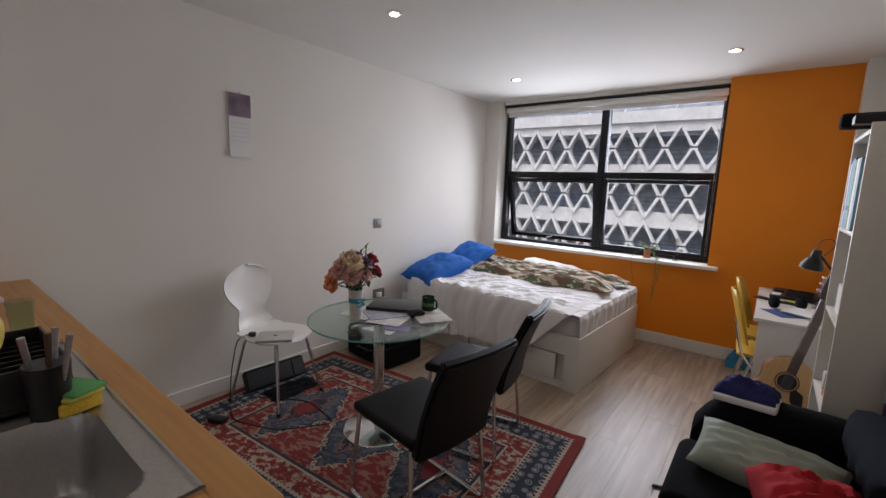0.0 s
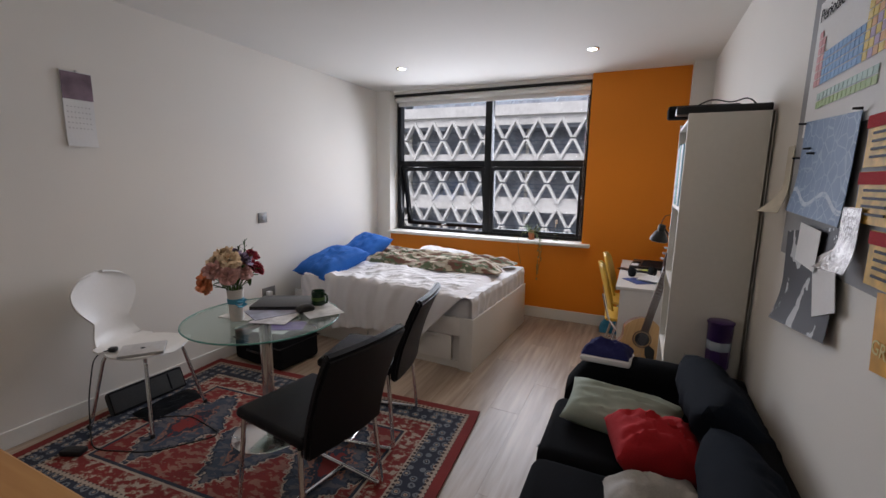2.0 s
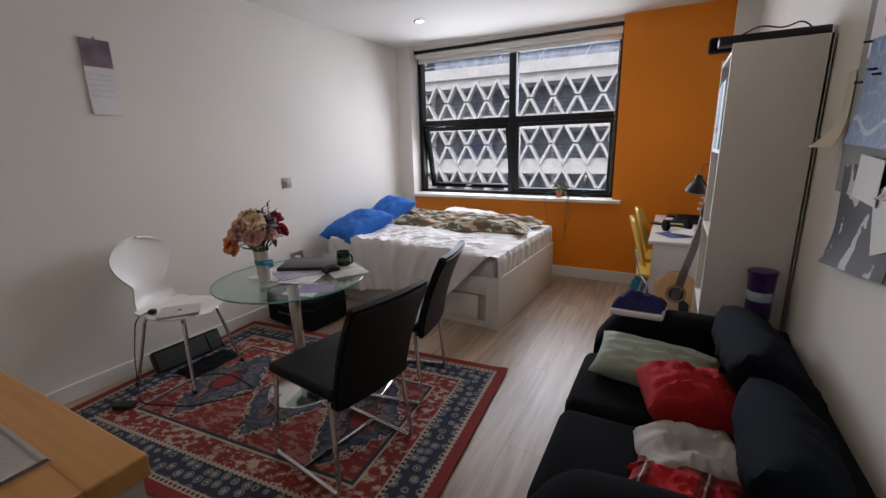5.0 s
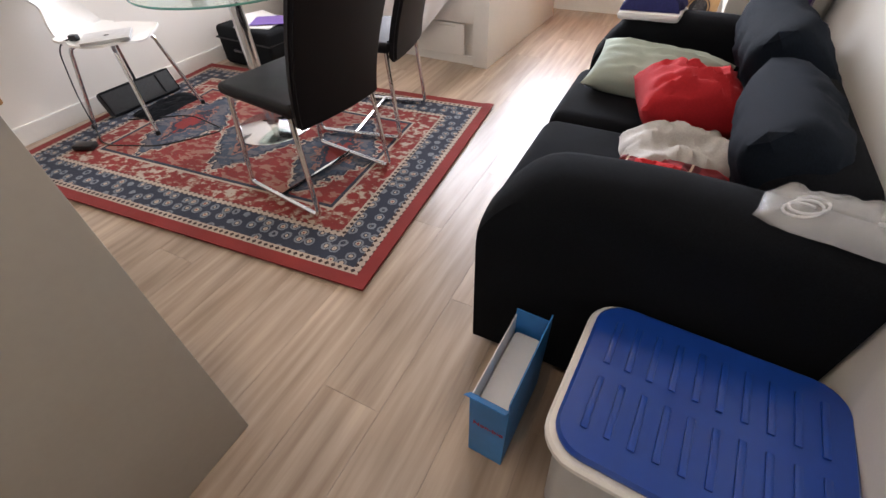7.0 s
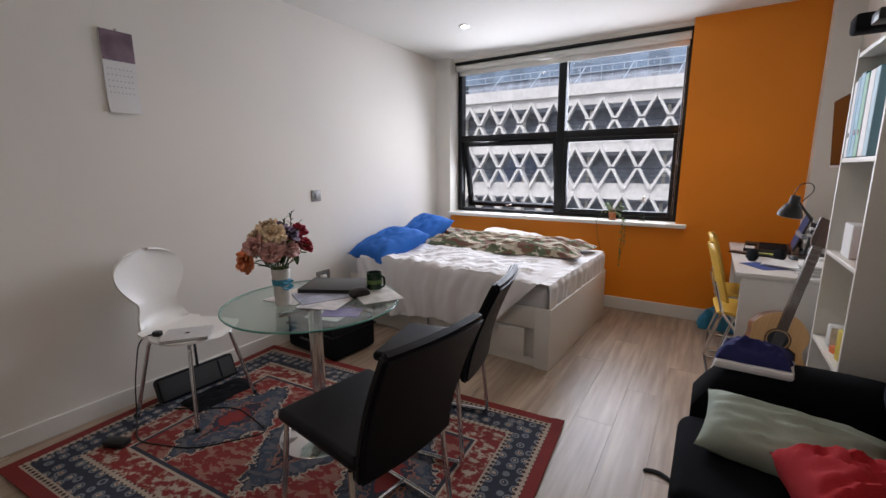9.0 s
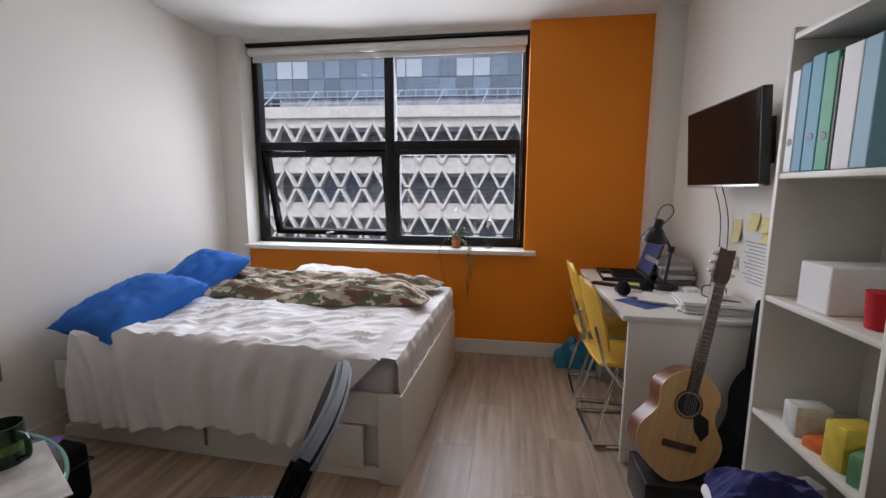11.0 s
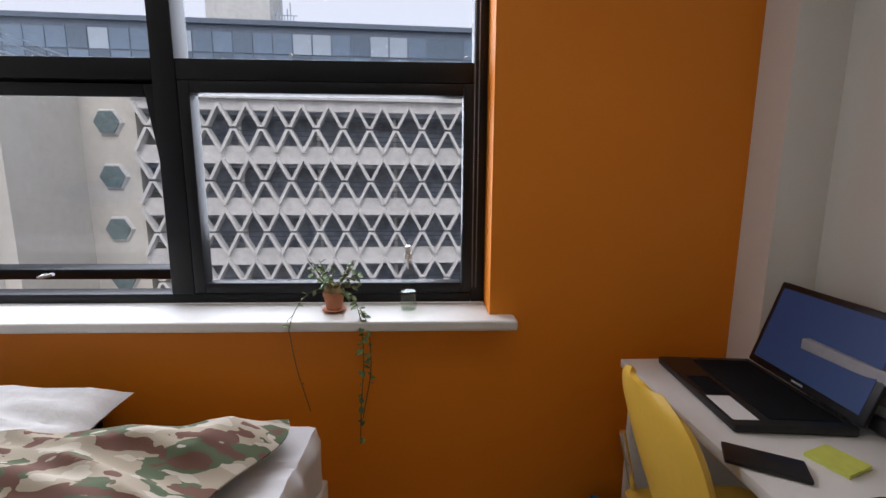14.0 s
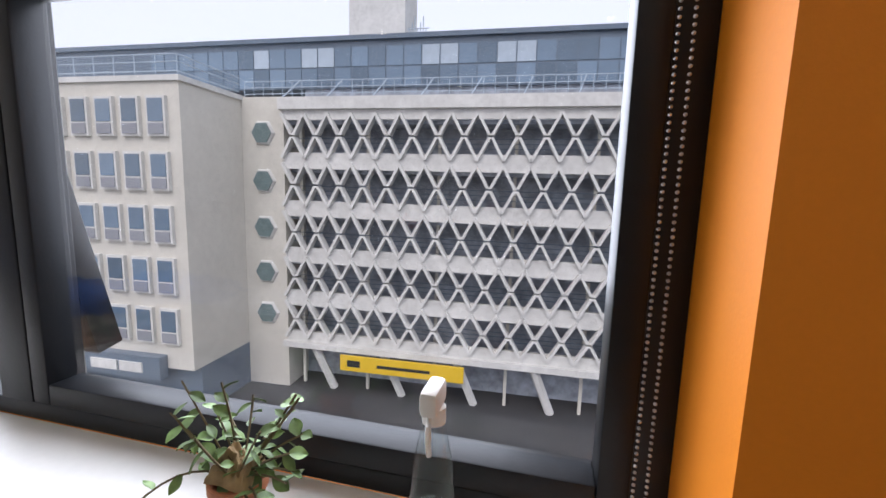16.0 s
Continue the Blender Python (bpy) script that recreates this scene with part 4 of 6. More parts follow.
# ---- desk and what stands on it ----
desk = thing("desk", pose(0, 0, 0), "white laminate desk along the wall", "desk")
DX, DY0, DY1 = 2.905, 3.635, 4.815
part("desktop", box(DX, DY0, 0.715, RW - 0.004, DY1, 0.742, 0.004), M_WHITE, desk)
part("end_panel", box(DX + 0.03, DY0 + 0.01, 0, RW - 0.03, DY0 + 0.035, 0.715, 0.003), M_WHITE, desk)
part("end_panel", box(DX + 0.03, DY1 - 0.035, 0, RW - 0.03, DY1 - 0.01, 0.715, 0.003), M_WHITE, desk)
part("back_panel", box(RW - 0.10, DY0 + 0.035, 0.3, RW - 0.08, DY1 - 0.035, 0.715), M_WHITE, desk)


def study_chair(m, label):
    """Yellow seat and back on a chrome tube frame, facing +x in its own space."""
    c = thing("study_chair", m, label, "chair", "yellow desk chairs")
    def seat(u, v):
        a, b = 2 * u - 1, 2 * v - 1
        k = (abs(a) ** 4 + abs(b) ** 4) ** 0.25
        return Vector((a * 0.19, b * 0.19 * (1 - 0.08 * (a < 0) * abs(a)), 0.445 + 0.012 * b * b - (0.02 * max(0, a - 0.7) / 0.3)))
    bm = sheet(seat, 14, 14, 0.02)
    bmesh.ops.bevel(bm, geom=[e for e in bm.edges if e.is_valid and not e.is_wire and e.calc_face_angle(0) > 1.0], offset=0.008, segments=2, affect="EDGES")
    part("seat", bm, M_YELLOW, c, "yellow padded seat")

    def back(u, v):
        k = v
        w = 0.185 * (0.72 + 0.28 * math.sin(min(1, k / 0.5) * math.pi / 2)) if k < 0.5 else 0.185 * max(0.0, 1 - ((k - 0.5) / 0.52) ** 3.2) ** 0.45
        t = 2 * u - 1
        return Vector((-0.17 - 0.10 * k + 0.03 * t * t, t * w, 0.50 + 0.36 * k))
    part("backrest", sheet(back, 14, 24, 0.014), M_YELLOW, c, "yellow moulded backrest")
    for s in (-1, 1):
        y = s * 0.17
        part("frame_tube", tube(bend([(-0.215, y * 0.9, 0.64), (-0.165, y, 0.45), (0.17, y * 1.08, 0.012), (-0.21, y * 1.08, 0.012), (-0.10, y, 0.43)], 0.025), 0.009, seg=8), M_CHROME, c, "bent chrome tube")
    part("cross_bar", tube([(0.16, -0.18, 0.016), (0.16, 0.18, 0.016)], 0.008), M_CHROME, c)
    part("cross_bar", tube([(-0.2, -0.18, 0.016), (-0.2, 0.18, 0.016)], 0.008), M_BLACK, c)
    return c
study_chair(pose(3.02, 3.945, 0, 0, 0, 4), "yellow desk chair on chrome frame pushed under the desk")
study_chair(pose(3.02, 4.42, 0, 0, 0, -2), "yellow desk chair on chrome frame beside the orange wall")

lap = thing("laptop", pose(3.13, 4.58, 0.743, 0, 0, -5), "open black laptop with dim blue screen on the desk", "laptop")
part("base", box(-0.14, -0.19, 0.0, 0.13, 0.19, 0.022, 0.006), M_BLACK, lap)
part("keyboard", box(-0.05, -0.165, 0.0215, 0.11, 0.165, 0.024, 0.001), M_MATT, lap)
part("touchpad", box(-0.125, -0.05, 0.0215, -0.065, 0.05, 0.0235), M_MATT, lap)
part("sticker", box(-0.132, -0.17, 0.0222, -0.075, -0.06, 0.0234), M_PAPER, lap, "pale sticker")
scr = part("screen_lid", box(-0.006, -0.19, 0.0, 0.006, 0.19, 0.255, 0.005), M_BLACK, lap)
scr.matrix_local = pose(0.135, 0, 0.02, 0, 17, 0)
part("display", box(-0.0075, -0.172, 0.022, -0.006, 0.172, 0.238), glow("dim_blue_screen", (0.012, 0.03, 0.085), 0.6), scr, "dim blue display")
part("logo_mark", box(-0.0078, -0.018, 0.009, -0.0068, 0.018, 0.014), M_LIGHTPANE, scr)
dl = thing("desk_lamp", pose(3.29, 4.25, 0.743), "black adjustable desk lamp with cone shade", "lamp")
part("base", lathe([(0.075, 0), (0.078, 0.01), (0.07, 0.026), (0.02, 0.034)], 28), M_BLACK, dl)
part("lower_arm", tube([(0, 0, 0.03), (0.03, 0.02, 0.22)], 0.010), M_BLACK, dl)
part("joint", lathe([(0.018, -0.018), (0.018, 0.018)], 12, centre=(0.03, 0.02, 0.23)), M_BLACK, dl)
part("upper_arm", tube([(0.03, 0.02, 0.23), (-0.11, -0.11, 0.42)], 0.008), M_BLACK, dl)
sh = part("shade", lathe([(0.082, 0.0), (0.078, 0.03), (0.05, 0.085), (0.034, 0.10), (0.032, 0.15), (0.026, 0.158)], 28), M_BLACK, dl, "glossy black shade")
sh.matrix_local = pose(-0.12, -0.125, 0.29, 6, 8, 0) @ Matrix.Scale(0.82, 4)
part("liner", lathe([(0.079, -0.003), (0.074, 0.004), (0.01, 0.012)], 24), M_WHITE, sh, "white inner liner")
part("cable", tube(bend([(-0.11, -0.12, 0.43), (-0.09, -0.12, 0.49), (-0.03, -0.11, 0.50), (-0.01, -0.10, 0.45), (-0.06, -0.07, 0.38)], 0.03), 0.003), M_BLACK, dl)
hp = thing("headphones", pose(3.07, 4.07, 0.743, 0, 0, 30), "black over-ear headphones lying on the desk", "headphones")
part("headband", tube([(0.085 * math.cos(a * math.pi / 14), 0.10 * math.sin(a * math.pi / 14), 0.02) for a in range(15)], 0.011, seg=8), M_BLACK, hp)
for s in (-1, 1):
    part("ear_cup", lathe([(0.03, -0.018), (0.04, -0.012), (0.04, 0.01), (0.032, 0.02)], 20), M_MATT, hp).matrix_local = pose(s * 0.085, -0.01, 0.042, 0, 90, 0)


def sheets(name, x, y, z, rz, n, label, w=0.21, h=0.297, seed=1, mt=None):
    r = random.Random(seed)
    pile = thing(name, pose(x, y, z, 0, 0, rz), label, "paper")
    for k in range(n):
        part("paper_sheet", box(-w / 2, -h / 2, k * 0.006, w / 2, h / 2, k * 0.006 + 0.0055, 0.0, None, pose(r.uniform(-0.012, 0.012), r.uniform(-0.012, 0.012), 0, 0, 0, r.uniform(-6, 6))), mt or M_PAPER, pile, "", False)
    return pile
sheets("paper_stack", 3.36, 3.81, 0.743, 82, 9, "untidy stack of white papers on the desk", seed=2)
sheets("paper_stack", 3.22, 3.93, 0.743, 60, 3, "loose printed sheets on the desk", seed=5)
for k, (c, t, w) in enumerate((((0.10, 0.10, 0.11), 0.035, 0.2), ((0.55, 0.55, 0.52), 0.028, 0.19), ((0.25, 0.2, 0.17), 0.03, 0.2), ((0.6, 0.6, 0.58), 0.022, 0.18), ((0.34, 0.34, 0.36), 0.03, 0.2))):
    single("book", box(-w / 2, -0.13, 0, w / 2, 0.13, t, 0.004), mat("book_cover", c, 0.6), "closed book in a stack beside the laptop", "book", "books stacked on the desk", m=pose(3.40 - 0.006 * k, 4.46, 0.743 + 0.001 + [0, .036, .065, .096, .119][k], 0, 0, (k * 37) % 13 - 6), smooth=False)
single("blue_leaflet", box(-0.075, -0.1, 0, 0.075, 0.1, 0.0015), mat("blue_leaflet_print", (0.05, 0.09, 0.30), 0.5, grain=18, vary=0.5), "blue printed leaflet on the desk", "paper", m=pose(3.05, 3.88, 0.7435, 0, 0, 34), smooth=False)
single("phone", box(-0.035, -0.07, 0, 0.035, 0.07, 0.009, 0.003), M_BLACK, "black phone lying on the desk", "phone", m=pose(2.96, 4.30, 0.743, 0, 0, 60))
single("sticky_notepad", box(-0.038, -0.038, 0, 0.038, 0.038, 0.008), mat("lime_note", (0.62, 0.66, 0.12), 0.7), "lime green sticky note pad", "paper", m=pose(3.11, 4.30, 0.743, 0, 0, 20), smooth=False)
single("router", box(-0.11, -0.035, 0, 0.11, 0.035, 0.03, 0.008), M_WHITE, "white power adaptor bar on the papers", "adaptor", m=pose(3.40, 3.86, 0.80, 0, 0, 70))
single("white_cup", lathe([(0.025, 0), (0.035, 0.04), (0.036, 0.05), (0.03, 0.05)], 16), M_SHEET, "small clear plastic tub on the desk", "tub", m=pose(3.36, 4.06, 0.743))
single("cable", tube(bend([(3.45, 3.75, 0.80), (3.38, 3.7, 0.815), (3.30, 3.8, 0.812), (3.36, 3.93, 0.84), (3.44, 3.86, 0.85), (3.40, 3.78, 0.82)], 0.04), 0.003), M_BLACK, "thin black cable looped over the papers", "cable")
single("blue_carrier_bag", heap(0.28, 0.22, 0.2, 21.5), mat("blue_polythene", (0.02, 0.20, 0.36), 0.35, grain=30, vary=0.2), "crumpled blue carrier bag on the floor", "bag", m=pose(2.88, 4.83, 0.002))
single("grey_crate", box(3.03, 4.55, 0, 3.36, 4.77, 0.20, 0.012), mat("grey_plastic", (0.30, 0.31, 0.32), 0.5), "grey plastic crate under the desk", "crate")

# ---- television ----
tv = thing("television", pose(3.335, 3.805, 1.525, 0, -4, 0), "black flat-screen television on a wall bracket", "television")
part("bezel", box(-0.02, -0.335, -0.19, 0.02, 0.335, 0.19, 0.006), M_BLACK, tv)
part("screen", box(-0.0225, -0.327, -0.178, -0.0195, 0.327, 0.182), mat("dark_glossy_screen", (0.006, 0.007, 0.008), 0.07, vary=0.0, bigvary=0.0, spec=0.12), tv, "dark reflecting screen")
part("lower_edge", box(-0.0225, -0.335, -0.193, 0.0, 0.335, -0.181, 0.002), M_STEEL, tv, "thin silver lower edge")
part("bracket", box(0.02, -0.1, -0.1, 0.165, 0.1, 0.1), M_BLACK, tv)
for y in (4.02, 4.10):
    single("tv_cable", tube(bend([(3.44, y, 1.36), (3.49, y - 0.005, 1.2), (3.485, y - 0.035, 1.0), (3.46, y - 0.02, 0.80)], 0.08, 5), 0.0026), M_BLACK, "thin black cable hanging from the television", "cable", "television cables")
for k, (y, z, s) in enumerate(((3.94, 1.12, .075), (3.80, 1.175, .08), (3.69, 1.12, .07), (3.62, 1.155, .075), (3.94, 0.965, .065), (3.71, 1.165, .07))):
    single("sticky_note", sheet(lambda u, v: Vector((-0.004 - 0.014 * (1 - v) ** 2, (u - .5) * s, (v - .5) * s * (1.5 if k == 0 else 1))), 6, 8, 0.001), M_NOTE, "pale yellow sticky note on the wall", "note", "sticky notes", m=pose(RW, y, z, (k * 29) % 11 - 5))
ps = thing("printed_sheet", pose(RW, 3.77, 0.985), "printed white page pinned to the wall", "paper")
part("page", box(-0.005, -0.105, -0.15, -0.003, 0.105, 0.13), M_PAPER, ps, "", False)
for k in range(12):
    part("text_line", box(-0.006, -0.085 + 0.0, 0.09 - k * 0.017, -0.005, 0.085 - 0.02 * (k % 3), 0.094 - k * 0.017), M_INK, ps, "", False)

# ---- bookcase ----
BX0, BY0, BY1, BH = 3.178, 2.645, 3.11, 1.79
bc = thing("bookcase", pose(0, 0, 0), "tall narrow white bookcase half full of folders", "bookcase")
part("side_panel", box(BX0, BY0, 0, RW - 0.008, BY0 + 0.018, BH, 0.002), M_CREAM, bc)
part("side_panel", box(BX0, BY1 - 0.018, 0, RW - 0.02, BY1, BH, 0.002), M_CREAM, bc)
part("back_panel", box(RW - 0.02, BY0, 0, RW - 0.012, BY1, BH), M_CREAM, bc)
for z in (0.06, 0.33, 0.61, 0.99, 1.37, BH - 0.019):
    part("shelf", box(BX0 + 0.002, BY0 + 0.018, z - 0.018, RW - 0.02, BY1 - 0.018, z, 0.002), M_CREAM, bc)
r = random.Random(4)
y = BY1 - 0.03
for k, (w, h, c) in enumerate(((0.035, .29, (.72, .74, .75)), (0.04, .30, (.06, .25, .38)), (0.05, .31, (.06, .30, .42)), (0.045, .30, (.03, .33, .16)), (0.012, .28, (.02, .02, .02)), (0.06, .30, (.7, .7, .7)), (0.05, .3, (.2, .4, .5)))):
    f = single("folder", box(3.18, y - w, 1.371, 3.46, y, 1.371 + h, 0.003), mat("folder_board", c, 0.5, vary=0.03), "upright ring binder on the bookcase shelf", "binder", "ring binders", smooth=False)
    if k in (0, 2, 3):
        part("finger_ring", lathe([(0.011, 0), (0.011, 0.002)], 14), M_BLACK, f).matrix_world = pose(3.181, y - w / 2, 1.371 + h * 0.3, 0, -90, 0)
    y -= w + 0.002
single("white_box", box(3.2, 2.86, 0.991, 3.42, 2.98, 1.12, 0.004), M_PAPER, "white card box on the bookcase shelf", "box", smooth=False)
single("red_pot", lathe([(0.03, 0), (0.036, 0.09), (0.033, 0.09)], 18), M_RED, "red pencil pot on the bookcase shelf", "pot", m=pose(3.25, 2.76, 0.991))
for k, (y, z, c, h) in enumerate(((2.95, .611, (.6, .6, .58), .09), (2.87, .611, (.7, .15, .03), .03), (2.79, .611, (.6, .45, .05), .12), (2.72, .611, (.1, .25, .12), .08), (2.93, .331, (.65, .65, .63), .13), (2.8, .331, (.2, .3, .5), .1), (2.72, .331, (.65, .6, .6), .12))):
    single("packet", box(-0.05, -0.03, 0, 0.05, 0.03, h, 0.006), mat("packet_print", c, 0.5, grain=25, vary=0.25), "small coloured packet among clutter on a shelf", "packet", "shelf clutter", m=pose(3.25, y, z, 0, 0, 20 * k % 31))
guc = thing("soundbar", pose(3.30, 2.80, BH), "black electronics box with cables on top of the bookcase", "electronics")
part("case", box(-0.17, -0.13, 0.0, 0.19, -0.05, 0.035, 0.005), M_BLACK, guc)
part("case", box(-0.20, 0.0, 0.0, 0.1, 0.08, 0.06, 0.012), M_MATT, guc)
part("cable", tube(bend([(-0.1, -0.08, 0.035), (-0.03, -0.08, 0.07), (0.05, -0.09, 0.045), (0.1, -0.1, 0.07), (0.14, -0.1, 0.03)], 0.03), 0.003), M_BLACK, guc)

# ---- guitar ----
g_m = Matrix.Translation((3.03, 3.30, 0.172)) @ pose(0, 0, 0, -9, 14, 6) @ Matrix.Scale(0.9, 4)
# added block, mostly hidden by the sofa, props the guitar up
single("amplifier", box(2.93, 3.27, 0, 3.20, 3.50, 0.165, 0.01), M_BLACK, "low black block added under the guitar as a rest", "amplifier")
gt = thing("acoustic_guitar", g_m, "natural spruce acoustic guitar leaning beside the desk", "guitar")


def body_w(k):
    a = 0.19 * math.sin(min(1, k / 0.36) * math.pi / 2) ** 0.62
    b = 0.142 * math.sin(min(1, (1 - k) / 0.28) * math.pi / 2) ** 0.55
    w = 0.5 - 0.5 * math.cos(math.pi * min(1, max(0, (k - 0.38) / 0.34)))
    return (a * (1 - w) + b * w) * (1 - 0.17 * math.exp(-((k - 0.60) / 0.13) ** 2))
def outline(n=60):
    ks = [0.5 - 0.5 * math.cos(math.pi * i / n) for i in range(n + 1)]
    return [(body_w(k), k * 0.5) for k in ks] + [(-body_w(k), k * 0.5) for k in ks[-2:0:-1]]


def slab(pts, y0, y1):
    bm = bmesh.new()
    lo = [bm.verts.new((x, y0, z)) for x, z in pts]
    hi = [bm.verts.new((x, y1, z)) for x, z in pts]
    bm.faces.new(lo)
    bm.faces.new(hi[::-1])
    for k in range(len(pts)):
        j = (k + 1) % len(pts)
        bm.faces.new((lo[k], hi[k], hi[j], lo[j]))
    bmesh.ops.remove_doubles(bm, verts=bm.verts, dist=0.0004)
    bmesh.ops.recalc_face_normals(bm, faces=bm.faces)
    return bm
part("body", slab(outline(), 0.004, 0.10), ramp_mat("mahogany_side", wood_colour((0.20, 0.08, 0.04), (0.12, 0.045, 0.02)), 0.3), gt, "dark wooden back and sides")
part("soundboard", slab([(x * 1.012, 0.25 + (z - 0.25) * 1.012) for x, z in outline()], 0.0, 0.0045), M_GUITAR, gt, "pale spruce top")
part("sound_hole", lathe([(0.05, 0), (0.05, 0.002)], 32), M_TEXT, gt).matrix_local = pose(0, -0.0005, 0.345, 90)
part("rosette", tube([(0.06 * math.cos(a * math.pi / 24), -0.0008, 0.345 + 0.06 * math.sin(a * math.pi / 24)) for a in range(48)], 0.004, None, 5, True), M_NECK, gt)
part("pickguard", slab([(0.055, 0.32), (0.10, 0.30), (0.115, 0.24), (0.09, 0.20), (0.05, 0.24), (0.035, 0.29)], -0.003, 0.0), M_BLACK, gt)
part("bridge", box(-0.075, -0.012, 0.145, 0.075, 0.0, 0.175, 0.003), M_NECK, gt)
part("neck", box(-0.025, -0.012, 0.40, 0.025, 0.016, 0.90, 0.006), M_NECK, gt, "dark rosewood fretboard")
for k in range(16):
    part("fret", box(-0.0245, -0.0135, 0.885 - 0.49 * (1 - 0.5 ** (k / 9)) , 0.0245, -0.0115, 0.887 - 0.49 * (1 - 0.5 ** (k / 9))), M_STEEL, gt, "", False)
part("headstock", slab([(-0.028, 0.90), (-0.038, 0.93), (-0.036, 1.06), (0, 1.052), (0.036, 1.06), (0.038, 0.93), (0.028, 0.90)], -0.004, 0.014), M_NECK, gt)
for s in (-1, 1):
    for k in range(3):
        part("tuning_peg", box(s * 0.05 - 0.012, 0.0, 0.94 + k * 0.04, s * 0.05 + 0.012, 0.012, 0.955 + k * 0.04, 0.004), M_STEEL, gt)
for k in range(6):
    x = -0.018 + k * 0.0072
    part("string", tube([(x * 1.4, -0.014, 0.16), (x, -0.016, 0.90)], 0.0007, seg=4), M_STEEL, gt)
bagm = pose(3.40, 3.40, 0.0, -4, 6, 8)
gb = thing("gig_bag", bagm, "black padded guitar bag leaning on the wall", "bag")
part("body", slab([(x * 0.62, z * 1.15) for x, z in outline()], 0.0, 0.13), M_MATT, gb)
part("neck_cover", box(-0.06, 0.03, 0.55, 0.06, 0.11, 0.88, 0.03), M_MATT, gb)
part("zip_pull", box(0.02, 0.02, 0.83, 0.03, 0.03, 0.87), M_STEEL, gb)

# ---- kitchen worktop ----
CX1, CY1, CZ = 2.31, 0.73, 0.955
kc = thing("kitchen_base_unit", pose(0, 0, 0), "grey fronted kitchen base unit", "cabinet")
part("end_panel", box(CX1 - 0.03, 0.11, 0, CX1, CY1 - 0.01, CZ - 0.04, 0.002), M_PANEL, kc)
part("plinth", box(0.02, 0.12, 0, CX1 - 0.03, CY1 - 0.07, 0.12), M_PANEL, kc)
part("carcass", box(0.02, 0.12, 0.12, CX1 - 0.03, CY1 - 0.04, 0.70), M_PANEL, kc)
for k in range(4):
    part("door", box(0.03 + k * 0.56, CY1 - 0.038, 0.13, 0.58 + k * 0.56, CY1 - 0.018, CZ - 0.05, 0.003), M_PANEL, kc)
bm = box(0.015, CY1 - 0.085, CZ - 0.04, CX1 + 0.01, CY1, CZ, 0.004)
box(0.015, 0.105, CZ - 0.04, CX1 + 0.01, 0.20, CZ, 0.0, bm)
box(0.015, 0.20, CZ - 0.04, 1.20, CY1 - 0.085, CZ, 0.0, bm)
box(2.20, 0.20, CZ - 0.04, CX1 + 0.01, CY1 - 0.085, CZ, 0.0, bm)
single("worktop", bm, M_COUNTER, "beech effect laminate kitchen worktop", "worktop", smooth=False)
sink = thing("sink", pose(0, 0, CZ), "stainless steel inset sink with drainer", "sink")


def sink_fn(u, v):
    x, y = 1.20 + 1.0 * u, 0.20 + 0.445 * v
    z = 0.004 if min(u * 1.0, v * .445, (1 - u), (1 - v) * .445) > 0.006 else 0.001
    bx, by = (x - 1.935) / 0.20, (y - 0.42) / 0.175
    d = (abs(bx) ** 6 + abs(by) ** 6) ** (1 / 6)
    if d < 1.0:
        k = min(1, (1 - d) / 0.16)
        z -= 0.17 * (k * k * (3 - 2 * k)) ** 0.8
    elif x < 1.68 and x > 1.24 and 0.25 < y < 0.60:
        z += 0.004 * math.sin(x * 150) - 0.004
    return Vector((x, y, z))
part("bowl", sheet(sink_fn, 120, 70), M_STEEL, sink, "brushed steel bowl and drainer")
part("rim", tube([(1.2, 0.2, 0.003), (2.2, 0.2, 0.003), (2.2, 0.645, 0.003), (1.2, 0.645, 0.003)], 0.006, None, 6, True), M_STEEL, sink)
part("tap", tube(bend([(1.80, 0.26, 0.0), (1.80, 0.26, 0.16), (1.86, 0.36, 0.16)], 0.04), 0.012), M_CHROME, sink)
rack = thing("dish_rack", pose(1.50, 0.45, CZ + 0.006), "black plastic dish rack on the drainer", "dish rack")
bm = box(-0.17, -0.13, 0, 0.17, 0.13, 0.012, 0.004)
box(-0.17, -0.13, 0.012, -0.162, 0.13, 0.10, 0.003, bm)
box(0.162, -0.13, 0.012, 0.17, 0.13, 0.10, 0.003, bm)
box(-0.162, -0.13, 0.012, 0.162, -0.122, 0.10, 0.003, bm)
box(-0.162, 0.122, 0.012, 0.162, 0.13, 0.10, 0.003, bm)
part("tray", bm, M_BLACK, rack)
for k in range(7):
    part("divider", box(-0.12 + k * 0.04, -0.12, 0.012, -0.114 + k * 0.04, 0.12, 0.07), M_BLACK, rack)
cup = part("cutlery_cup", lathe([(0.035, 0.0), (0.042, 0.12), (0.039, 0.12)], 16, centre=(0.22, 0.08, 0.0)), M_BLACK, rack)
for k, (dx, dy) in enumerate(((0.0, 0.0), (0.012, 0.01), (-0.012, 0.006), (0.0, -0.014))):
    part("utensil", tube([(0.22 + dx, 0.08 + dy, 0.01), (0.235 + dx * 3, 0.085 + dy * 3, 0.19)], [0.004, 0.007]), M_STEEL if k else M_NECK, rack)
bowlm = single("yellow_bowl", lathe([(0.04, 0), (0.09, 0.05), (0.10, 0.075), (0.092, 0.075), (0.08, 0.045)], 28), mat("yellow_glaze", (0.72, 0.55, 0.10), 0.3), "yellow bowl drying in the rack", "bowl", m=pose(1.42, 0.46, CZ + 0.10, 60, 0, 40))
single("red_cloth", heap(0.16, 0.14, 0.06, 31.0), M_RED, "red dish cloth hung over the rack", "cloth", m=pose(1.60, 0.37, CZ + 0.10))
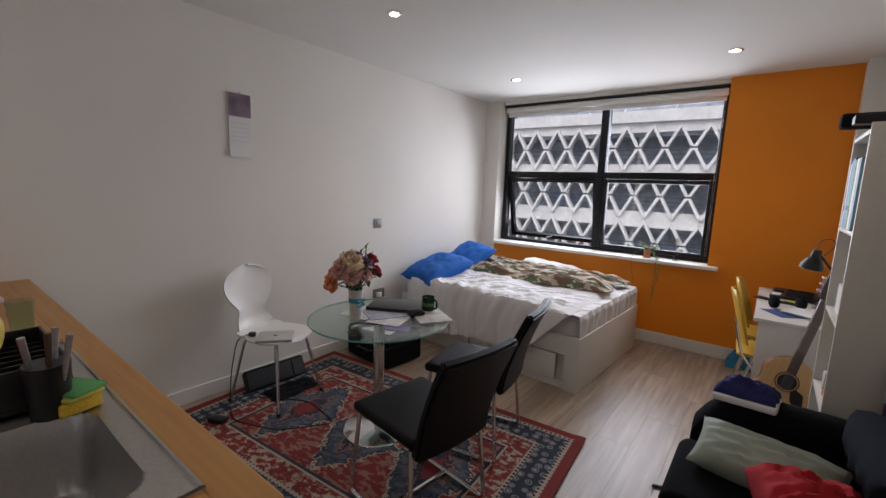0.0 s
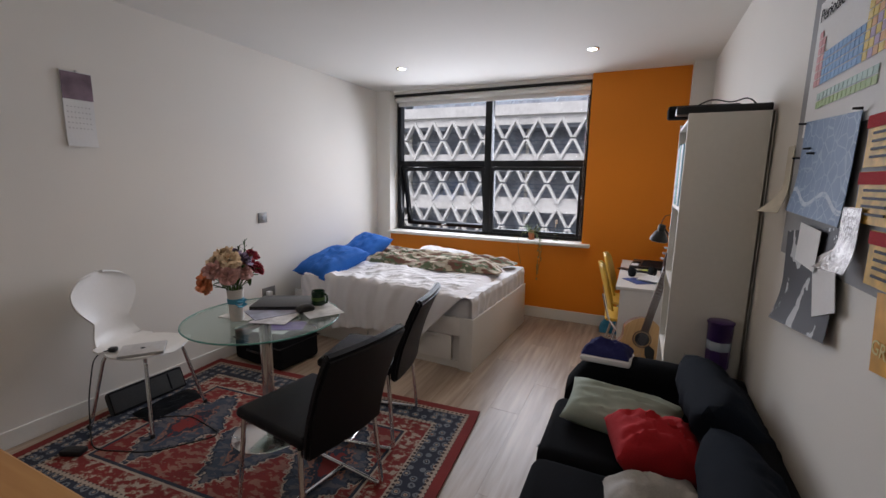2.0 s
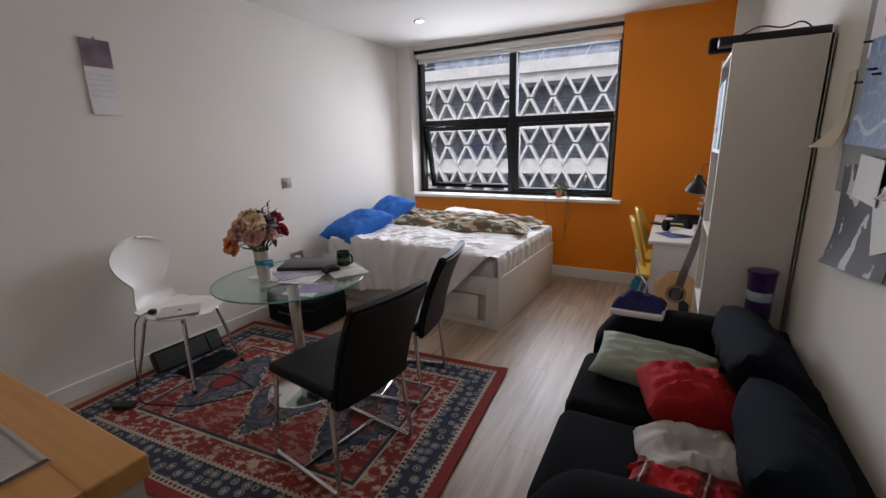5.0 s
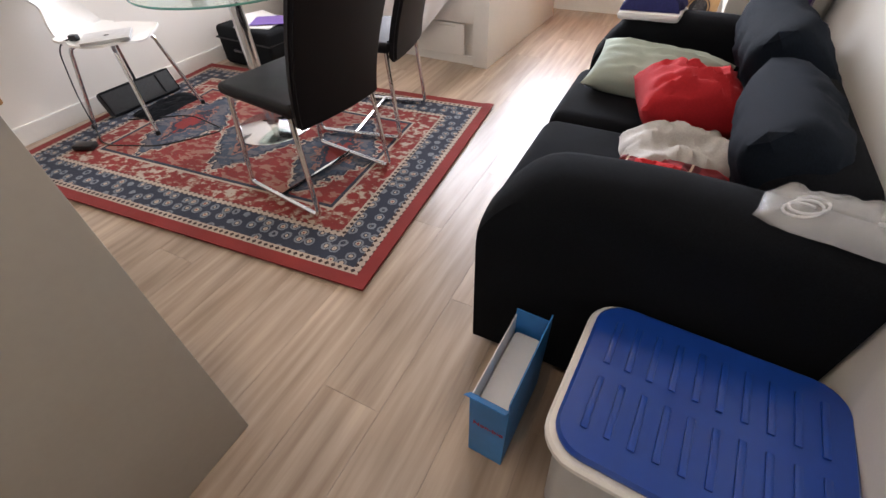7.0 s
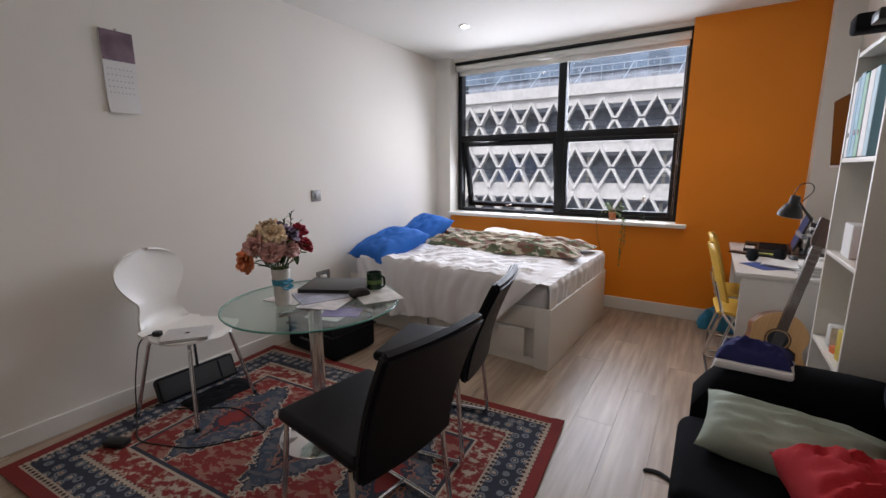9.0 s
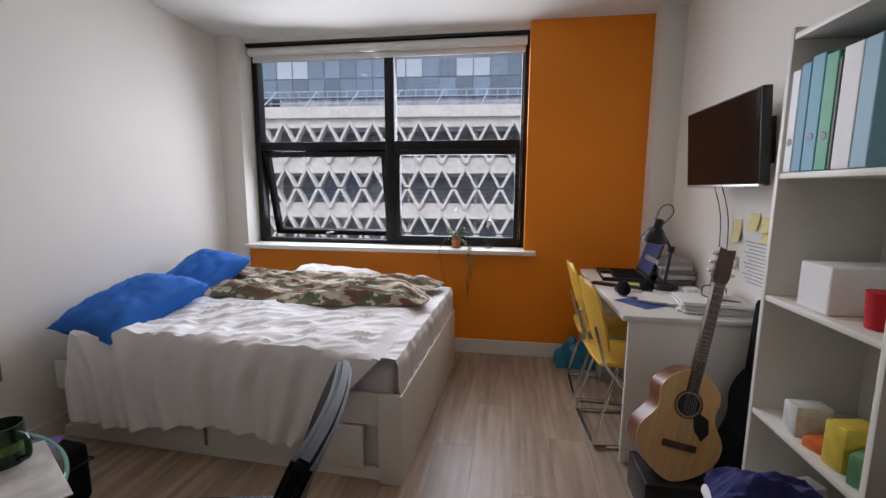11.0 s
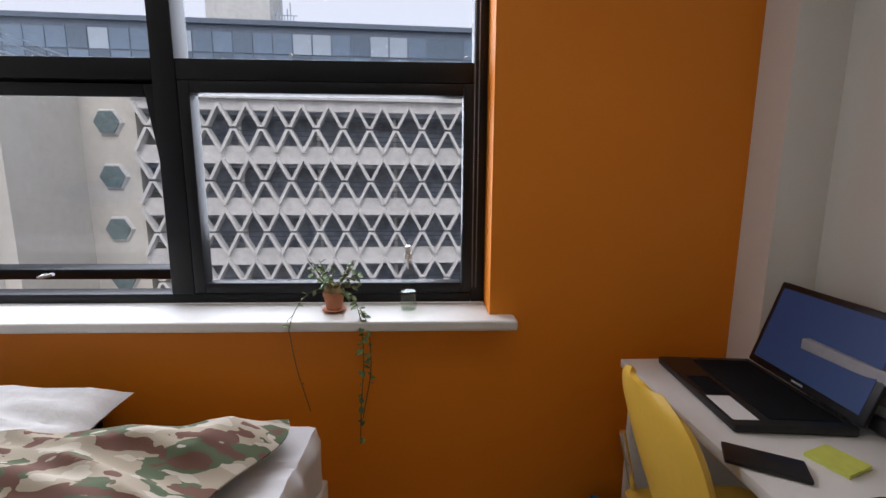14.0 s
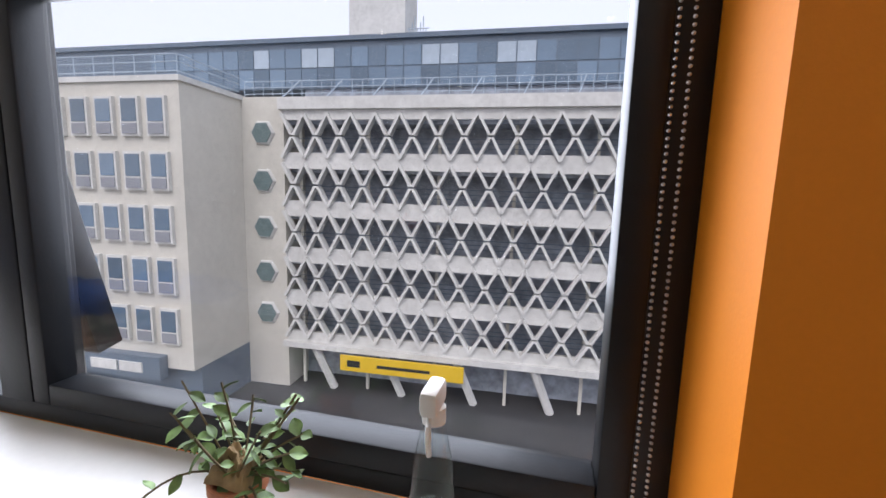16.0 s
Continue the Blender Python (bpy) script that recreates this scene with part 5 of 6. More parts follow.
for k, (z, c, t) in enumerate(((0.006, (0.80, 0.52, 0.05), 0.03), (0.037, (0.62, 0.58, 0.10), 0.012), (0.05, (0.10, 0.35, 0.12), 0.008))):
    single("sponge", box(-0.06, -0.04, 0, 0.06, 0.04, t, 0.006), mat("sponge_foam", c, 0.9, grain=200, vary=0.2, bump=0.5), "yellow and green sponge cloth by the sink", "sponge", "sponges", m=pose(1.70 + 0.005 * k, 0.565, CZ + z, 0, 0, 12 + 9 * k))
for k in range(4):
    single("paper_bundle", box(-0.14, -0.10, 0, 0.14, 0.10, 0.018, 0.003), M_PAPER if k % 2 else mat("brown_card", (0.2, 0.1, 0.06), 0.8), "pile of papers on the worktop", "paper", "worktop papers", m=pose(0.62, 0.45, CZ + 0.001 + k * 0.019, 0, 0, 5 * k - 8), smooth=False)
single("drinking_glass", lathe([(0.03, 0), (0.036, 0.11), (0.034, 0.11), (0.028, 0.006)], 20), M_TABLEGLASS, "empty drinking glass on the worktop", "glass", m=pose(0.98, 0.58, CZ + 0.001))
single("orange_tray", box(0.016, 0.12, CZ + 0.002, 0.03, 0.60, CZ + 0.28, 0.004), mat("orange_red_plastic", (0.62, 0.10, 0.02), 0.4), "orange splash panel beside the worktop", "panel")

# ---- on the table ----
VZ = 0.7195
vase = thing("flower_vase", pose(1.10, 1.925, VZ) @ Matrix.Scale(0.92, 4), "white ceramic vase of mixed artificial flowers with blue ribbon", "vase")
part("vase", lathe([(0.036, 0), (0.038, 0.01), (0.040, 0.10), (0.046, 0.185), (0.044, 0.188), (0.036, 0.15)], 28), mat("white_ceramic", (0.72, 0.69, 0.64), 0.35), vase)
rb = part("ribbon", lathe([(0.0425, 0.105), (0.0440, 0.11), (0.0455, 0.13), (0.0445, 0.135)], 28), mat("pale_blue_ribbon", (0.06, 0.33, 0.48), 0.5), vase, "pale blue satin ribbon")
part("bow", sheet(lambda u, v: Vector((0.045 + 0.012 * math.sin(v * 9), 0.06 * (u - .5), 0.12 - 0.04 * v + 0.02 * abs(u - .5))), 10, 8, 0.002), rb.data.materials[0], vase)
r = random.Random(12)


def bloom(rad, petals, seed):
    """A rose or hydrangea head of cupped petals in rings."""
    bm = bmesh.new()
    rr = random.Random(seed)
    for ring, (n, tilt, s) in enumerate(((5, 20, 0.55), (7, 45, 0.8), (8, 72, 1.0), (petals, 98, 1.05))):
        for k in range(n):
            az = 360 * k / n + rr.uniform(-12, 12) + ring * 25
            w = rad * s * rr.uniform(0.85, 1.1)
            m = pose(0, 0, 0, 0, 0, az) @ pose(0, 0, 0, 0, tilt + rr.uniform(-10, 10), 0)
            def fn(u, v):
                a = 2 * u - 1
                ww = w * 0.55 * math.sin(math.pi * min(1, 0.15 + v * 0.75)) 
                return m @ Vector((-0.18 * w * (1 - a * a) + 0.10 * w * math.sin(v * 3), a * ww, v * w))
            sheet(fn, 4, 4, bm=bm)
    return bm
FL = [("peach_rose", (0.80, 0.30, 0.14)), ("cream_rose", (0.72, 0.56, 0.38)), ("mauve_bloom", (0.30, 0.22, 0.34)), ("pink_rose", (0.62, 0.10, 0.14)), ("dusky_pink_bloom", (0.55, 0.30, 0.27)), ("red_pink_rose", (0.58, 0.03, 0.06))]
MF = [mat(nm, c, 0.7, grain=60, vary=0.2, big=20, bigvary=0.25) for nm, c in FL]
SPOTS = [(-.04, -.155, .25, 0, .062), (.0, -.13, .32, 4, .055), (.05, -.06, .37, 1, .06), (-.02, -.04, .40, 1, .052), (.03, .03, .36, 2, .062), (-.03, -.09, .36, 1, .05), (.07, .00, .30, 4, .058), (.02, .10, .31, 3, .05), (-.02, .15, .36, 3, .042), (.03, .14, .29, 5, .045), (-.06, .05, .38, 2, .05), (-.08, -.03, .34, 1, .055), (.08, -.1, .29, 4, .055), (-.09, -.1, .29, 0, .05), (-.05, .1, .31, 4, .05)]
for k, (x, y, z, c, s) in enumerate(SPOTS):
    d = Vector((x, y, max(0.02, z - 0.22)))
    f = part("flower", bloom(s, 9, k), MF[c], vase, FL[c][0].replace("_", " "))
    f.matrix_local = Matrix.Translation((x, y, z)) @ d.to_track_quat("Z", "Y").to_matrix().to_4x4()
    part("stem", tube([(x * 0.1, y * 0.1, 0.1), (x * 0.3, y * 0.3, 0.2), (x, y, z)], 0.003, seg=5), M_LEAF, vase)


def leaf_bm(length, width, bm=None, m=Matrix()):
    return sheet(lambda u, v: m @ Vector(((2 * u - 1) * width / 2 * math.sin(math.pi * min(0.98, v * 0.9 + 0.08)), v * length, 0.10 * length * math.sin(v * 2.5) + 0.12 * width * abs(2 * u - 1))), 4, 6, bm=bm)
for k in range(34):
    az, ti = r.uniform(0, 360), r.uniform(-10, 55)
    o = part("leaf", leaf_bm(r.uniform(.06, .11), r.uniform(.025, .04)), M_LEAF, vase)
    o.matrix_local = Matrix.Translation((r.uniform(-.05, .05), r.uniform(-.10, .10), r.uniform(.19, .28))) @ pose(0, 0, 0, 0, 0, az) @ pose(0, 0, 0, ti, 0, 0)
for k in range(4):
    bm = bmesh.new()
    y0, top = 0.02 + 0.03 * k, 0.40 + 0.03 * (k % 3)
    tube([(0, 0, 0.15), (-.02, y0, .3), (-.03, y0 * 1.4, top)], 0.0025, bm, 5)
    for j in range(14):
        t = j / 14
        leaf_bm(0.028, 0.010, bm, Matrix.Translation((-.025 - 0.005 * t, y0 * (1 + .4 * t), .28 + (top - .28) * t)) @ pose(0, 0, 0, 40, 0, j * 137))
    part("sprig", bm, M_LEAF, vase, "dark green foliage sprig")
lt = thing("closed_laptop", pose(1.12, 2.25, VZ, 0, 0, 28), "closed black laptop on the glass table", "laptop")
part("base", box(-0.17, -0.12, 0, 0.17, 0.12, 0.014, 0.005), M_BLACK, lt)
part("lid", box(-0.17, -0.12, 0.015, 0.17, 0.12, 0.026, 0.005), M_BLACK, lt)
mug = thing("mug", pose(1.30, 2.335, VZ), "dark green mug with a pale print on the table", "mug")
part("body", lathe([(0.036, 0), (0.039, 0.006), (0.039, 0.092), (0.0365, 0.092), (0.035, 0.01)], 28), mat("dark_green_glaze", (0.012, 0.04, 0.02), 0.2), mug)
part("handle", tube(bend([(0.036, 0, 0.078), (0.068, 0, 0.075), (0.068, 0, 0.025), (0.036, 0, 0.02)], 0.018), 0.006), bpy.data.materials["dark_green_glaze"], mug)
part("print", lathe([(0.0393, 0.035), (0.0396, 0.036), (0.0396, 0.055), (0.0393, 0.056)], 28), M_LEAF, mug, "pale green printed band")
single("computer_mouse", cushion(0.10, 0.06, 0.06, 0.0, 1, 14, 2.4), M_BLACK, "black computer mouse on the table", "mouse", m=pose(1.32, 2.20, VZ + 0.018, 0, 0, 70))
for k, (x, y, rz, c) in enumerate(((1.24, 2.08, 20, (0.60, 0.60, 0.62)), (1.17, 2.12, -25, (0.36, 0.38, 0.48)), (1.37, 2.26, 60, (0.5, 0.5, 0.48)), (1.05, 2.06, 8, (0.6, 0.58, 0.55)))):
    single("magazine", box(-0.10, -0.14, 0, 0.10, 0.14, 0.003), mat("magazine_print", c, 0.4, grain=14, vary=0.4), "printed leaflet lying on the glass table", "magazine", "leaflets on the table", m=pose(x, y, VZ + 0.0003 + 0.0 * k, 0, 0, rz) if k in (0, 3) else pose(x, y, VZ + 0.0036, 0, 0, rz), smooth=False)

# ---- round the white chair ----
cl = thing("silver_laptop", pose(0.47, 1.79, 0.4745, 0, 0, 52), "closed silver laptop lying on the white chair", "laptop")
part("base", box(-0.11, -0.09, 0, 0.11, 0.09, 0.010, 0.004), M_STEEL, cl)
part("lid", box(-0.11, -0.09, 0.011, 0.11, 0.09, 0.018, 0.003), mat("silver_aluminium", (0.60, 0.60, 0.60), 0.4, 0.6), cl)
part("logo_mark", lathe([(0.012, 0.018), (0.012, 0.0186)], 12), M_TEXT, cl)
single("power_cable", tube(bend([(0.34, 1.70, 0.49), (0.25, 1.65, 0.47), (0.20, 1.62, 0.2), (0.22, 1.60, 0.02), (0.45, 1.50, 0.018), (0.75, 1.62, 0.018), (0.95, 1.9, 0.018), (0.6, 1.95, 0.018), (0.3, 1.75, 0.02)], 0.08, 6), 0.0035), M_BLACK, "black power cable trailing over the rug", "cable")
single("power_brick", box(-0.055, -0.03, 0, 0.055, 0.03, 0.03, 0.008), M_BLACK, "black power adaptor lying on the rug", "adaptor", m=pose(0.40, 1.44, 0.017, 0, 0, 25))
single("charger_plug", box(-0.02, -0.016, 0, 0.02, 0.016, 0.028, 0.006), M_BLACK, "black charger plug on the white chair", "plug", m=pose(0.335, 1.705, 0.475, 0, 0, 30))
bagg = thing("carry_case", pose(0.19, 1.96, 0.0085, 0, -24, -2), "dark grey soft carry case leaning under the chair", "case")
part("body", box(-0.03, -0.23, 0.0, 0.03, 0.23, 0.15, 0.025, seg=3), mat("charcoal_fabric", (0.045, 0.048, 0.05), 0.9, grain=220, vary=0.2, bump=0.3), bagg)
part("piping", tube([(0.026, -0.22, 0.01), (0.026, 0.22, 0.01), (0.026, 0.22, 0.14), (0.026, -0.22, 0.14)], 0.005, None, 6, True), M_MATT, bagg)
part("seam", box(0.0295, 0.12, 0.02, 0.032, 0.13, 0.13), M_MATT, bagg)
single("flat_cable_bag", heap(0.20, 0.36, 0.025, 41.0), M_MATT, "black soft bag slumped on the rug", "bag", m=pose(0.36, 1.98, 0.0125))
sc = thing("suitcase", pose(0.38, 2.86, 0.0, 0, 0, -4), "black fabric suitcase beside the bed", "suitcase")
part("body", box(-0.27, -0.20, 0.01, 0.27, 0.20, 0.27, 0.03, seg=3), M_MATT, sc)
part("zip", tube([(-0.272, -0.203, 0.19), (0.272, -0.203, 0.19), (0.272, 0.203, 0.19), (-0.272, 0.203, 0.19)], 0.005, None, 6, True), M_BLACK, sc)
part("handle", tube(bend([(0.08, -0.20, 0.13), (0.08, -0.23, 0.13), (-0.08, -0.23, 0.13), (-0.08, -0.20, 0.13)], 0.015), 0.008), M_BLACK, sc)
for k, (x, y, rz, mt) in enumerate(((0.42, 2.80, 12, M_PAPER), (0.30, 2.92, -20, M_PAPER), (0.48, 2.88, 30, mat("purple_leaflet", (0.16, 0.08, 0.36), 0.5)))):
    single("leaflet", box(-0.14, -0.10, 0, 0.14, 0.10, 0.004), mt, "paper lying on the suitcase", "paper", "papers on the suitcase", m=pose(x, y, 0.272 + 0.0045 * k, 0, 0, rz), smooth=False)

# ---- wall fittings on the left ----
M_PALEINK = mat("pale_print", (0.58, 0.57, 0.57), 0.8)
cal = thing("wall_calendar", pose(0.0, 1.835, 1.85), "wall calendar with a violet landscape picture", "calendar")
part("page", sheet(lambda u, v: Vector((0.006 + 0.03 * max(0, 0.16 - v) ** 1.2 * 3, (0.5 - u) * 0.15, -0.21 + 0.42 * v)), 4, 20, 0.003), M_PAPER, cal)
part("picture", box(0.010, -0.075, 0.055, 0.0125, 0.075, 0.205), mat("violet_landscape_print", (0.22, 0.15, 0.19), 0.5, grain=9, vary=0.5), cal, "violet moorland photograph", False)
for j in range(5):
    for i in range(7):
        part("day_mark", box(0.0098, -0.062 + i * 0.018, 0.01 - j * 0.03, 0.0105, -0.054 + i * 0.018, 0.017 - j * 0.03), M_PALEINK, cal, "", False)
part("pin", lathe([(0.006, 0), (0.004, 0.01)], 10), M_STEEL, cal).matrix_local = pose(0.008, 0, 0.212, 0, 90, 0)
M_SWITCH = mat("satin_steel", (0.24, 0.24, 0.235), 0.5, 0.5)
for nm, y0, y1, z0, z1, lab in (("light_switch", 3.07, 3.165, 1.08, 1.17, "brushed steel light switch on the wall"), ("wall_socket", 3.07, 3.215, 0.40, 0.49, "brushed steel double wall socket")):
    sw = thing(nm, pose(0, (y0 + y1) / 2, (z0 + z1) / 2), lab, "switch" if nm == "light_switch" else "socket")
    part("plate", box(0.0, (y0 - y1) / 2, (z0 - z1) / 2, 0.008, (y1 - y0) / 2, (z1 - z0) / 2, 0.003), M_SWITCH, sw)
    part("rocker", box(0.008, -0.014, -0.02, 0.012, 0.014, 0.02, 0.002), M_BLACK if nm == "wall_socket" else M_INK, sw)
single("white_plug", box(0.008, 3.10, 0.41, 0.05, 3.15, 0.46, 0.01), M_WHITE, "white plug in the wall socket", "plug")

# ---- ceiling ----
for k, (x, y) in enumerate(((0.96, 2.335), (2.66, 2.345), (0.835, 4.10), (2.58, 4.13), (1.2, 0.55), (2.75, 0.30))):
    dn = thing("downlight", pose(x, y, TOP), "recessed ceiling downlight, switched on", "ceiling light", "recessed downlights")
    part("bezel", lathe([(0.030, -0.002), (0.030, -0.006), (0.046, -0.006), (0.048, -0.001), (0.048, 0.0)], 28), M_CHROME, dn)
    part("lens", lathe([(0.029, -0.0075), (0.028, -0.0085)], 20), glow("warm_lamp_glass", (1.0, 0.84, 0.6), 9.0), dn, "glowing warm lens")
    lp = new("downlight_lamp", bpy.data.lights.new("downlight_lamp", "SPOT"))
    lp.data.energy, lp.data.color, lp.data.spot_size, lp.data.spot_blend, lp.data.shadow_soft_size = 7.0, (1.0, 0.78, 0.54), radians(125), 0.9, 0.03
    lp.matrix_world = look((x, y, TOP - 0.02), (x, y, 0))
sd = thing("smoke_detector", pose(2.01, 2.375, TOP), "white round smoke detector on the ceiling", "smoke detector")
part("base", lathe([(0.05, 0.0), (0.05, -0.022), (0.046, -0.026)], 28), M_TRIM, sd)
part("head", lathe([(0.046, -0.026), (0.047, -0.045), (0.036, -0.062), (0.02, -0.066)], 28), M_TRIM, sd)
part("sensor", lathe([(0.018, -0.066), (0.018, -0.08), (0.014, -0.083)], 16), M_BLACK, sd)

# ---- window sill ----
pl = thing("pot_plant", pose(1.965, 4.99, WZ0), "trailing variegated ivy in a small terracotta pot", "plant")
part("pot", lathe([(0.026, 0.004), (0.034, 0.055), (0.037, 0.056), (0.037, 0.07), (0.033, 0.07), (0.031, 0.06)], 24), M_TERRA, pl)
part("saucer", lathe([(0.03, 0), (0.042, 0.008), (0.04, 0.01)], 24), M_TERRA, pl)
r = random.Random(7)
M_IVY = mat("variegated_ivy", (0.14, 0.23, 0.07), 0.5, grain=70, vary=0.5, rnd=0.35)


def vine(points, n, size):
    pts = bend(points, 0.06, 6)
    v = part("vine", tube(pts, 0.0016, seg=4), mat("vine_stem", (0.12, 0.09, 0.04), 0.8), pl)
    for k in range(n):
        t = (k + 0.5) / n * (len(pts) - 1)
        a, b = pts[int(t)], pts[min(int(t) + 1, len(pts) - 1)]
        p = a.lerp(b, t - int(t))
        o = part("leaf", leaf_bm(size * r.uniform(.7, 1.2), size * r.uniform(.5, .8)), M_IVY, v)
        o.matrix_local = Matrix.Translation(p) @ pose(0, 0, 0, r.uniform(-60, 30), r.uniform(-30, 30), r.uniform(0, 360))
for k in range(17):
    a, h = r.uniform(0, 6.28), r.uniform(.02, .12)
    vine([(0, 0, .06), (.03 * math.cos(a), .03 * math.sin(a), .10), (.09 * math.cos(a), .05 * math.sin(a), .07 + h)], 9, 0.024)
vine([(0, 0, .06), (-.05, -.02, .10), (-.11, -.10, .04), (-.115, -.135, -.02)], 8, 0.022)
vine([(0, 0, .06), (.06, -.03, .09), (.11, -.11, .015), (.12, -.135, -.12), (.105, -.13, -.30), (.10, -.13, -.42)], 40, 0.027)
vine([(0, 0, .06), (.05, -.04, .08), (.13, -.11, .012), (.145, -.135, -.15), (.11, -.13, -.33)], 26, 0.024)
vine([(-.115, -.135, -.02), (-.10, -.13, -.15), (-.06, -.13, -.30)], 3, 0.012)
part("dry_leaf", heap(0.06, 0.05, 0.03, 3.3), mat("dry_leaf_brown", (0.38, 0.27, 0.14), 0.9, grain=40, vary=0.4), pl).matrix_local = pose(0, 0, 0.066)
sp = thing("spray_bottle", pose(2.222, 5.005, WZ0 + 0.001) @ Matrix.Diagonal((0.86, 0.86, 1.2, 1)), "clear plastic spray bottle part filled with water", "bottle")
part("bottle", lathe([(0.030, 0.0), (0.033, 0.006), (0.032, 0.06), (0.026, 0.11), (0.016, 0.15), (0.013, 0.165)], 24), glass("clear_pet", (0.88, 0.91, 0.91), 0.25), sp, "clear plastic bottle")
part("water", lathe([(0.028, 0.004), (0.030, 0.01), (0.029, 0.055)], 24), glass("cloudy_water", (0.97, 0.99, 0.92), 0.05), sp)
hd = part("trigger_head", box(-0.012, -0.035, 0.165, 0.012, 0.022, 0.19, 0.006), M_TRIM, sp, "white trigger head")
part("collar", lathe([(0.016, 0.15), (0.016, 0.166)], 18), M_TRIM, sp)
part("trigger", tube(bend([(0, -0.022, 0.168), (0, -0.03, 0.145), (0, -0.022, 0.125)], 0.01), 0.004), M_TRIM, sp)

# ---- posters on the right-hand wall ----
PW = RW - 0.004
def poster(name, y0, y1, z0, z1, material, label, category="poster", d=0.0, tilt=0.0, curl=0.0):
    yc, zc = (y0 + y1) / 2, (z0 + z1) / 2
    th = thing(name, pose(PW - d, yc, zc, tilt, 0, 0), label, category)
    w, h = abs(y1 - y0), z1 - z0
    part("sheet", sheet(lambda u, v: Vector((-0.002 - curl * (max(0, 0.5 - v) * 2) ** 2 * (0.5 + u), (u - .5) * w, (v - .5) * h)), 10, 14, 0.0016), material, th)
    return th, w, h
M_GREYB = mat("grey_board", (0.27, 0.27, 0.27), 0.7, grain=60, vary=0.04)
poster("pin_board", 2.335, 0.75, 1.24, 2.10, M_GREYB, "grey notice board covered with papers", "notice board")
pt, w, h = poster("periodic_table_poster", 2.265, 1.09, 1.64, 2.06, M_PAPER, "white periodic table poster with coloured cells", d=0.005)
cells = {"pink": (0.62, 0.30, 0.30), "blue": (0.16, 0.34, 0.60), "yellow": (0.68, 0.52, 0.12), "orange": (0.66, 0.36, 0.16), "mauve": (0.45, 0.34, 0.48), "green": (0.35, 0.48, 0.20), "teal": (0.40, 0.55, 0.50)}
MC = {k: mat("cell_" + k, c, 0.6, grain=120, vary=0.12) for k, c in cells.items()}
cell = {k: mesh_of(box(-0.001, -0.0125, -0.0105, 0.0, 0.0125, 0.0105), "cell", m, False) for k, m in MC.items()}
for g in range(18):
    for p in range(7):
        top = 0 if g in (0, 17) else (1 if g == 1 or g > 11 else 3)
        if p < top:
            continue
        k = "pink" if g < 2 else "blue" if g < 12 else ("yellow", "mauve", "orange", "yellow", "orange", "mauve")[(g - 12 + p) % 6] if g > 12 else "yellow"
        o = new("cell", cell[k])
        o.parent, o.location = pt, (-0.0042, 0.53 - g * 0.028, 0.10 - p * 0.0245)
for g in range(14):
    for p in range(2):
        o = new("cell", cell["green" if p else "teal"])
        o.parent, o.location = pt, (-0.0042, 0.48 - g * 0.028, -0.095 - p * 0.0245)
wall_label("Periodic table", 0.055, pose(PW - 0.0105, 2.24, 1.995, 90, 0, -90), M_TEXT, pt)


def map_colour(n, l, co):
    w = noise_node(n, l, co, 22, 6)
    sp_ = n.new("ShaderNodeSeparateXYZ")
    l.new(co, sp_.inputs[0])
    river = math_node(n, l, "ABSOLUTE", math_node(n, l, "ADD", math_node(n, l, "ADD", sp_.outputs[2], 0.09), math_node(n, l, "MULTIPLY", math_node(n, l, "SINE", math_node(n, l, "MULTIPLY", sp_.outputs[1], 26)), 0.02)))
    c = mix_node(n, l, w, (0.07, 0.14, 0.28), (0.16, 0.25, 0.40))
    c = mix_node(n, l, math_node(n, l, "LESS_THAN", river, 0.007), c, (0.40, 0.48, 0.58))
    v = n.new("ShaderNodeTexVoronoi")
    v.feature = "DISTANCE_TO_EDGE"
    v.inputs["Scale"].default_value = 22
    l.new(co, v.inputs["Vector"])
    return mix_node(n, l, math_node(n, l, "LESS_THAN", v.outputs["Distance"], 0.035), c, (0.22, 0.32, 0.46))
mp, _, _ = poster("city_map", 2.22, 1.82, 1.385, 1.675, ramp_mat("blue_city_map", map_colour, 0.6), "blue folded city map pinned to the board", "map", d=0.012, tilt=3, curl=0.012)
for y, z in ((0.20, 0.14), (0.12, 0.06), (0.08, 0.045), (0.21, 0.03), (-0.2, 0.15)):
    part("pin", lathe([(0.004, 0), (0.003, 0.02)], 8), M_BLACK, mp).matrix_local = pose(-0.003, y, z, 0, -90, 0)


def world_colour(n, l, co):
    w = noise_node(n, l, stretched(n, l, co, (1, 1, 0.75)), 12, 6)
    return mix_node(n, l, math_node(n, l, "GREATER_THAN", w, 0.60), (0.016, 0.015, 0.024), (0.52, 0.53, 0.54))
poster("world_map", 2.24, 1.82, 1.04, 1.35, ramp_mat("black_world_map", world_colour, 0.55), "black world map with pale continents hanging loose", "map", d=0.006, tilt=-7, curl=0.02)
poster("pinned_card", 2.10, 1.93, 1.24, 1.36, M_PAPER, "white card with small botanical print", "card", d=0.02, tilt=4)
poster("pinned_card", 1.95, 1.80, 1.13, 1.30, M_PAPER, "white folded paper pinned to the board", "card", d=0.014, tilt=-20)
poster("paper_scrap", 2.40, 2.33, 1.38, 1.62, mat("cream_paper", (0.62, 0.57, 0.46), 0.8), "curled cream paper strip at the board edge", "paper", d=0.003, curl=0.05)
M_CARD = mat("yellow_red_card", (0.62, 0.36, 0.05), 0.6, grain=30, vary=0.35)
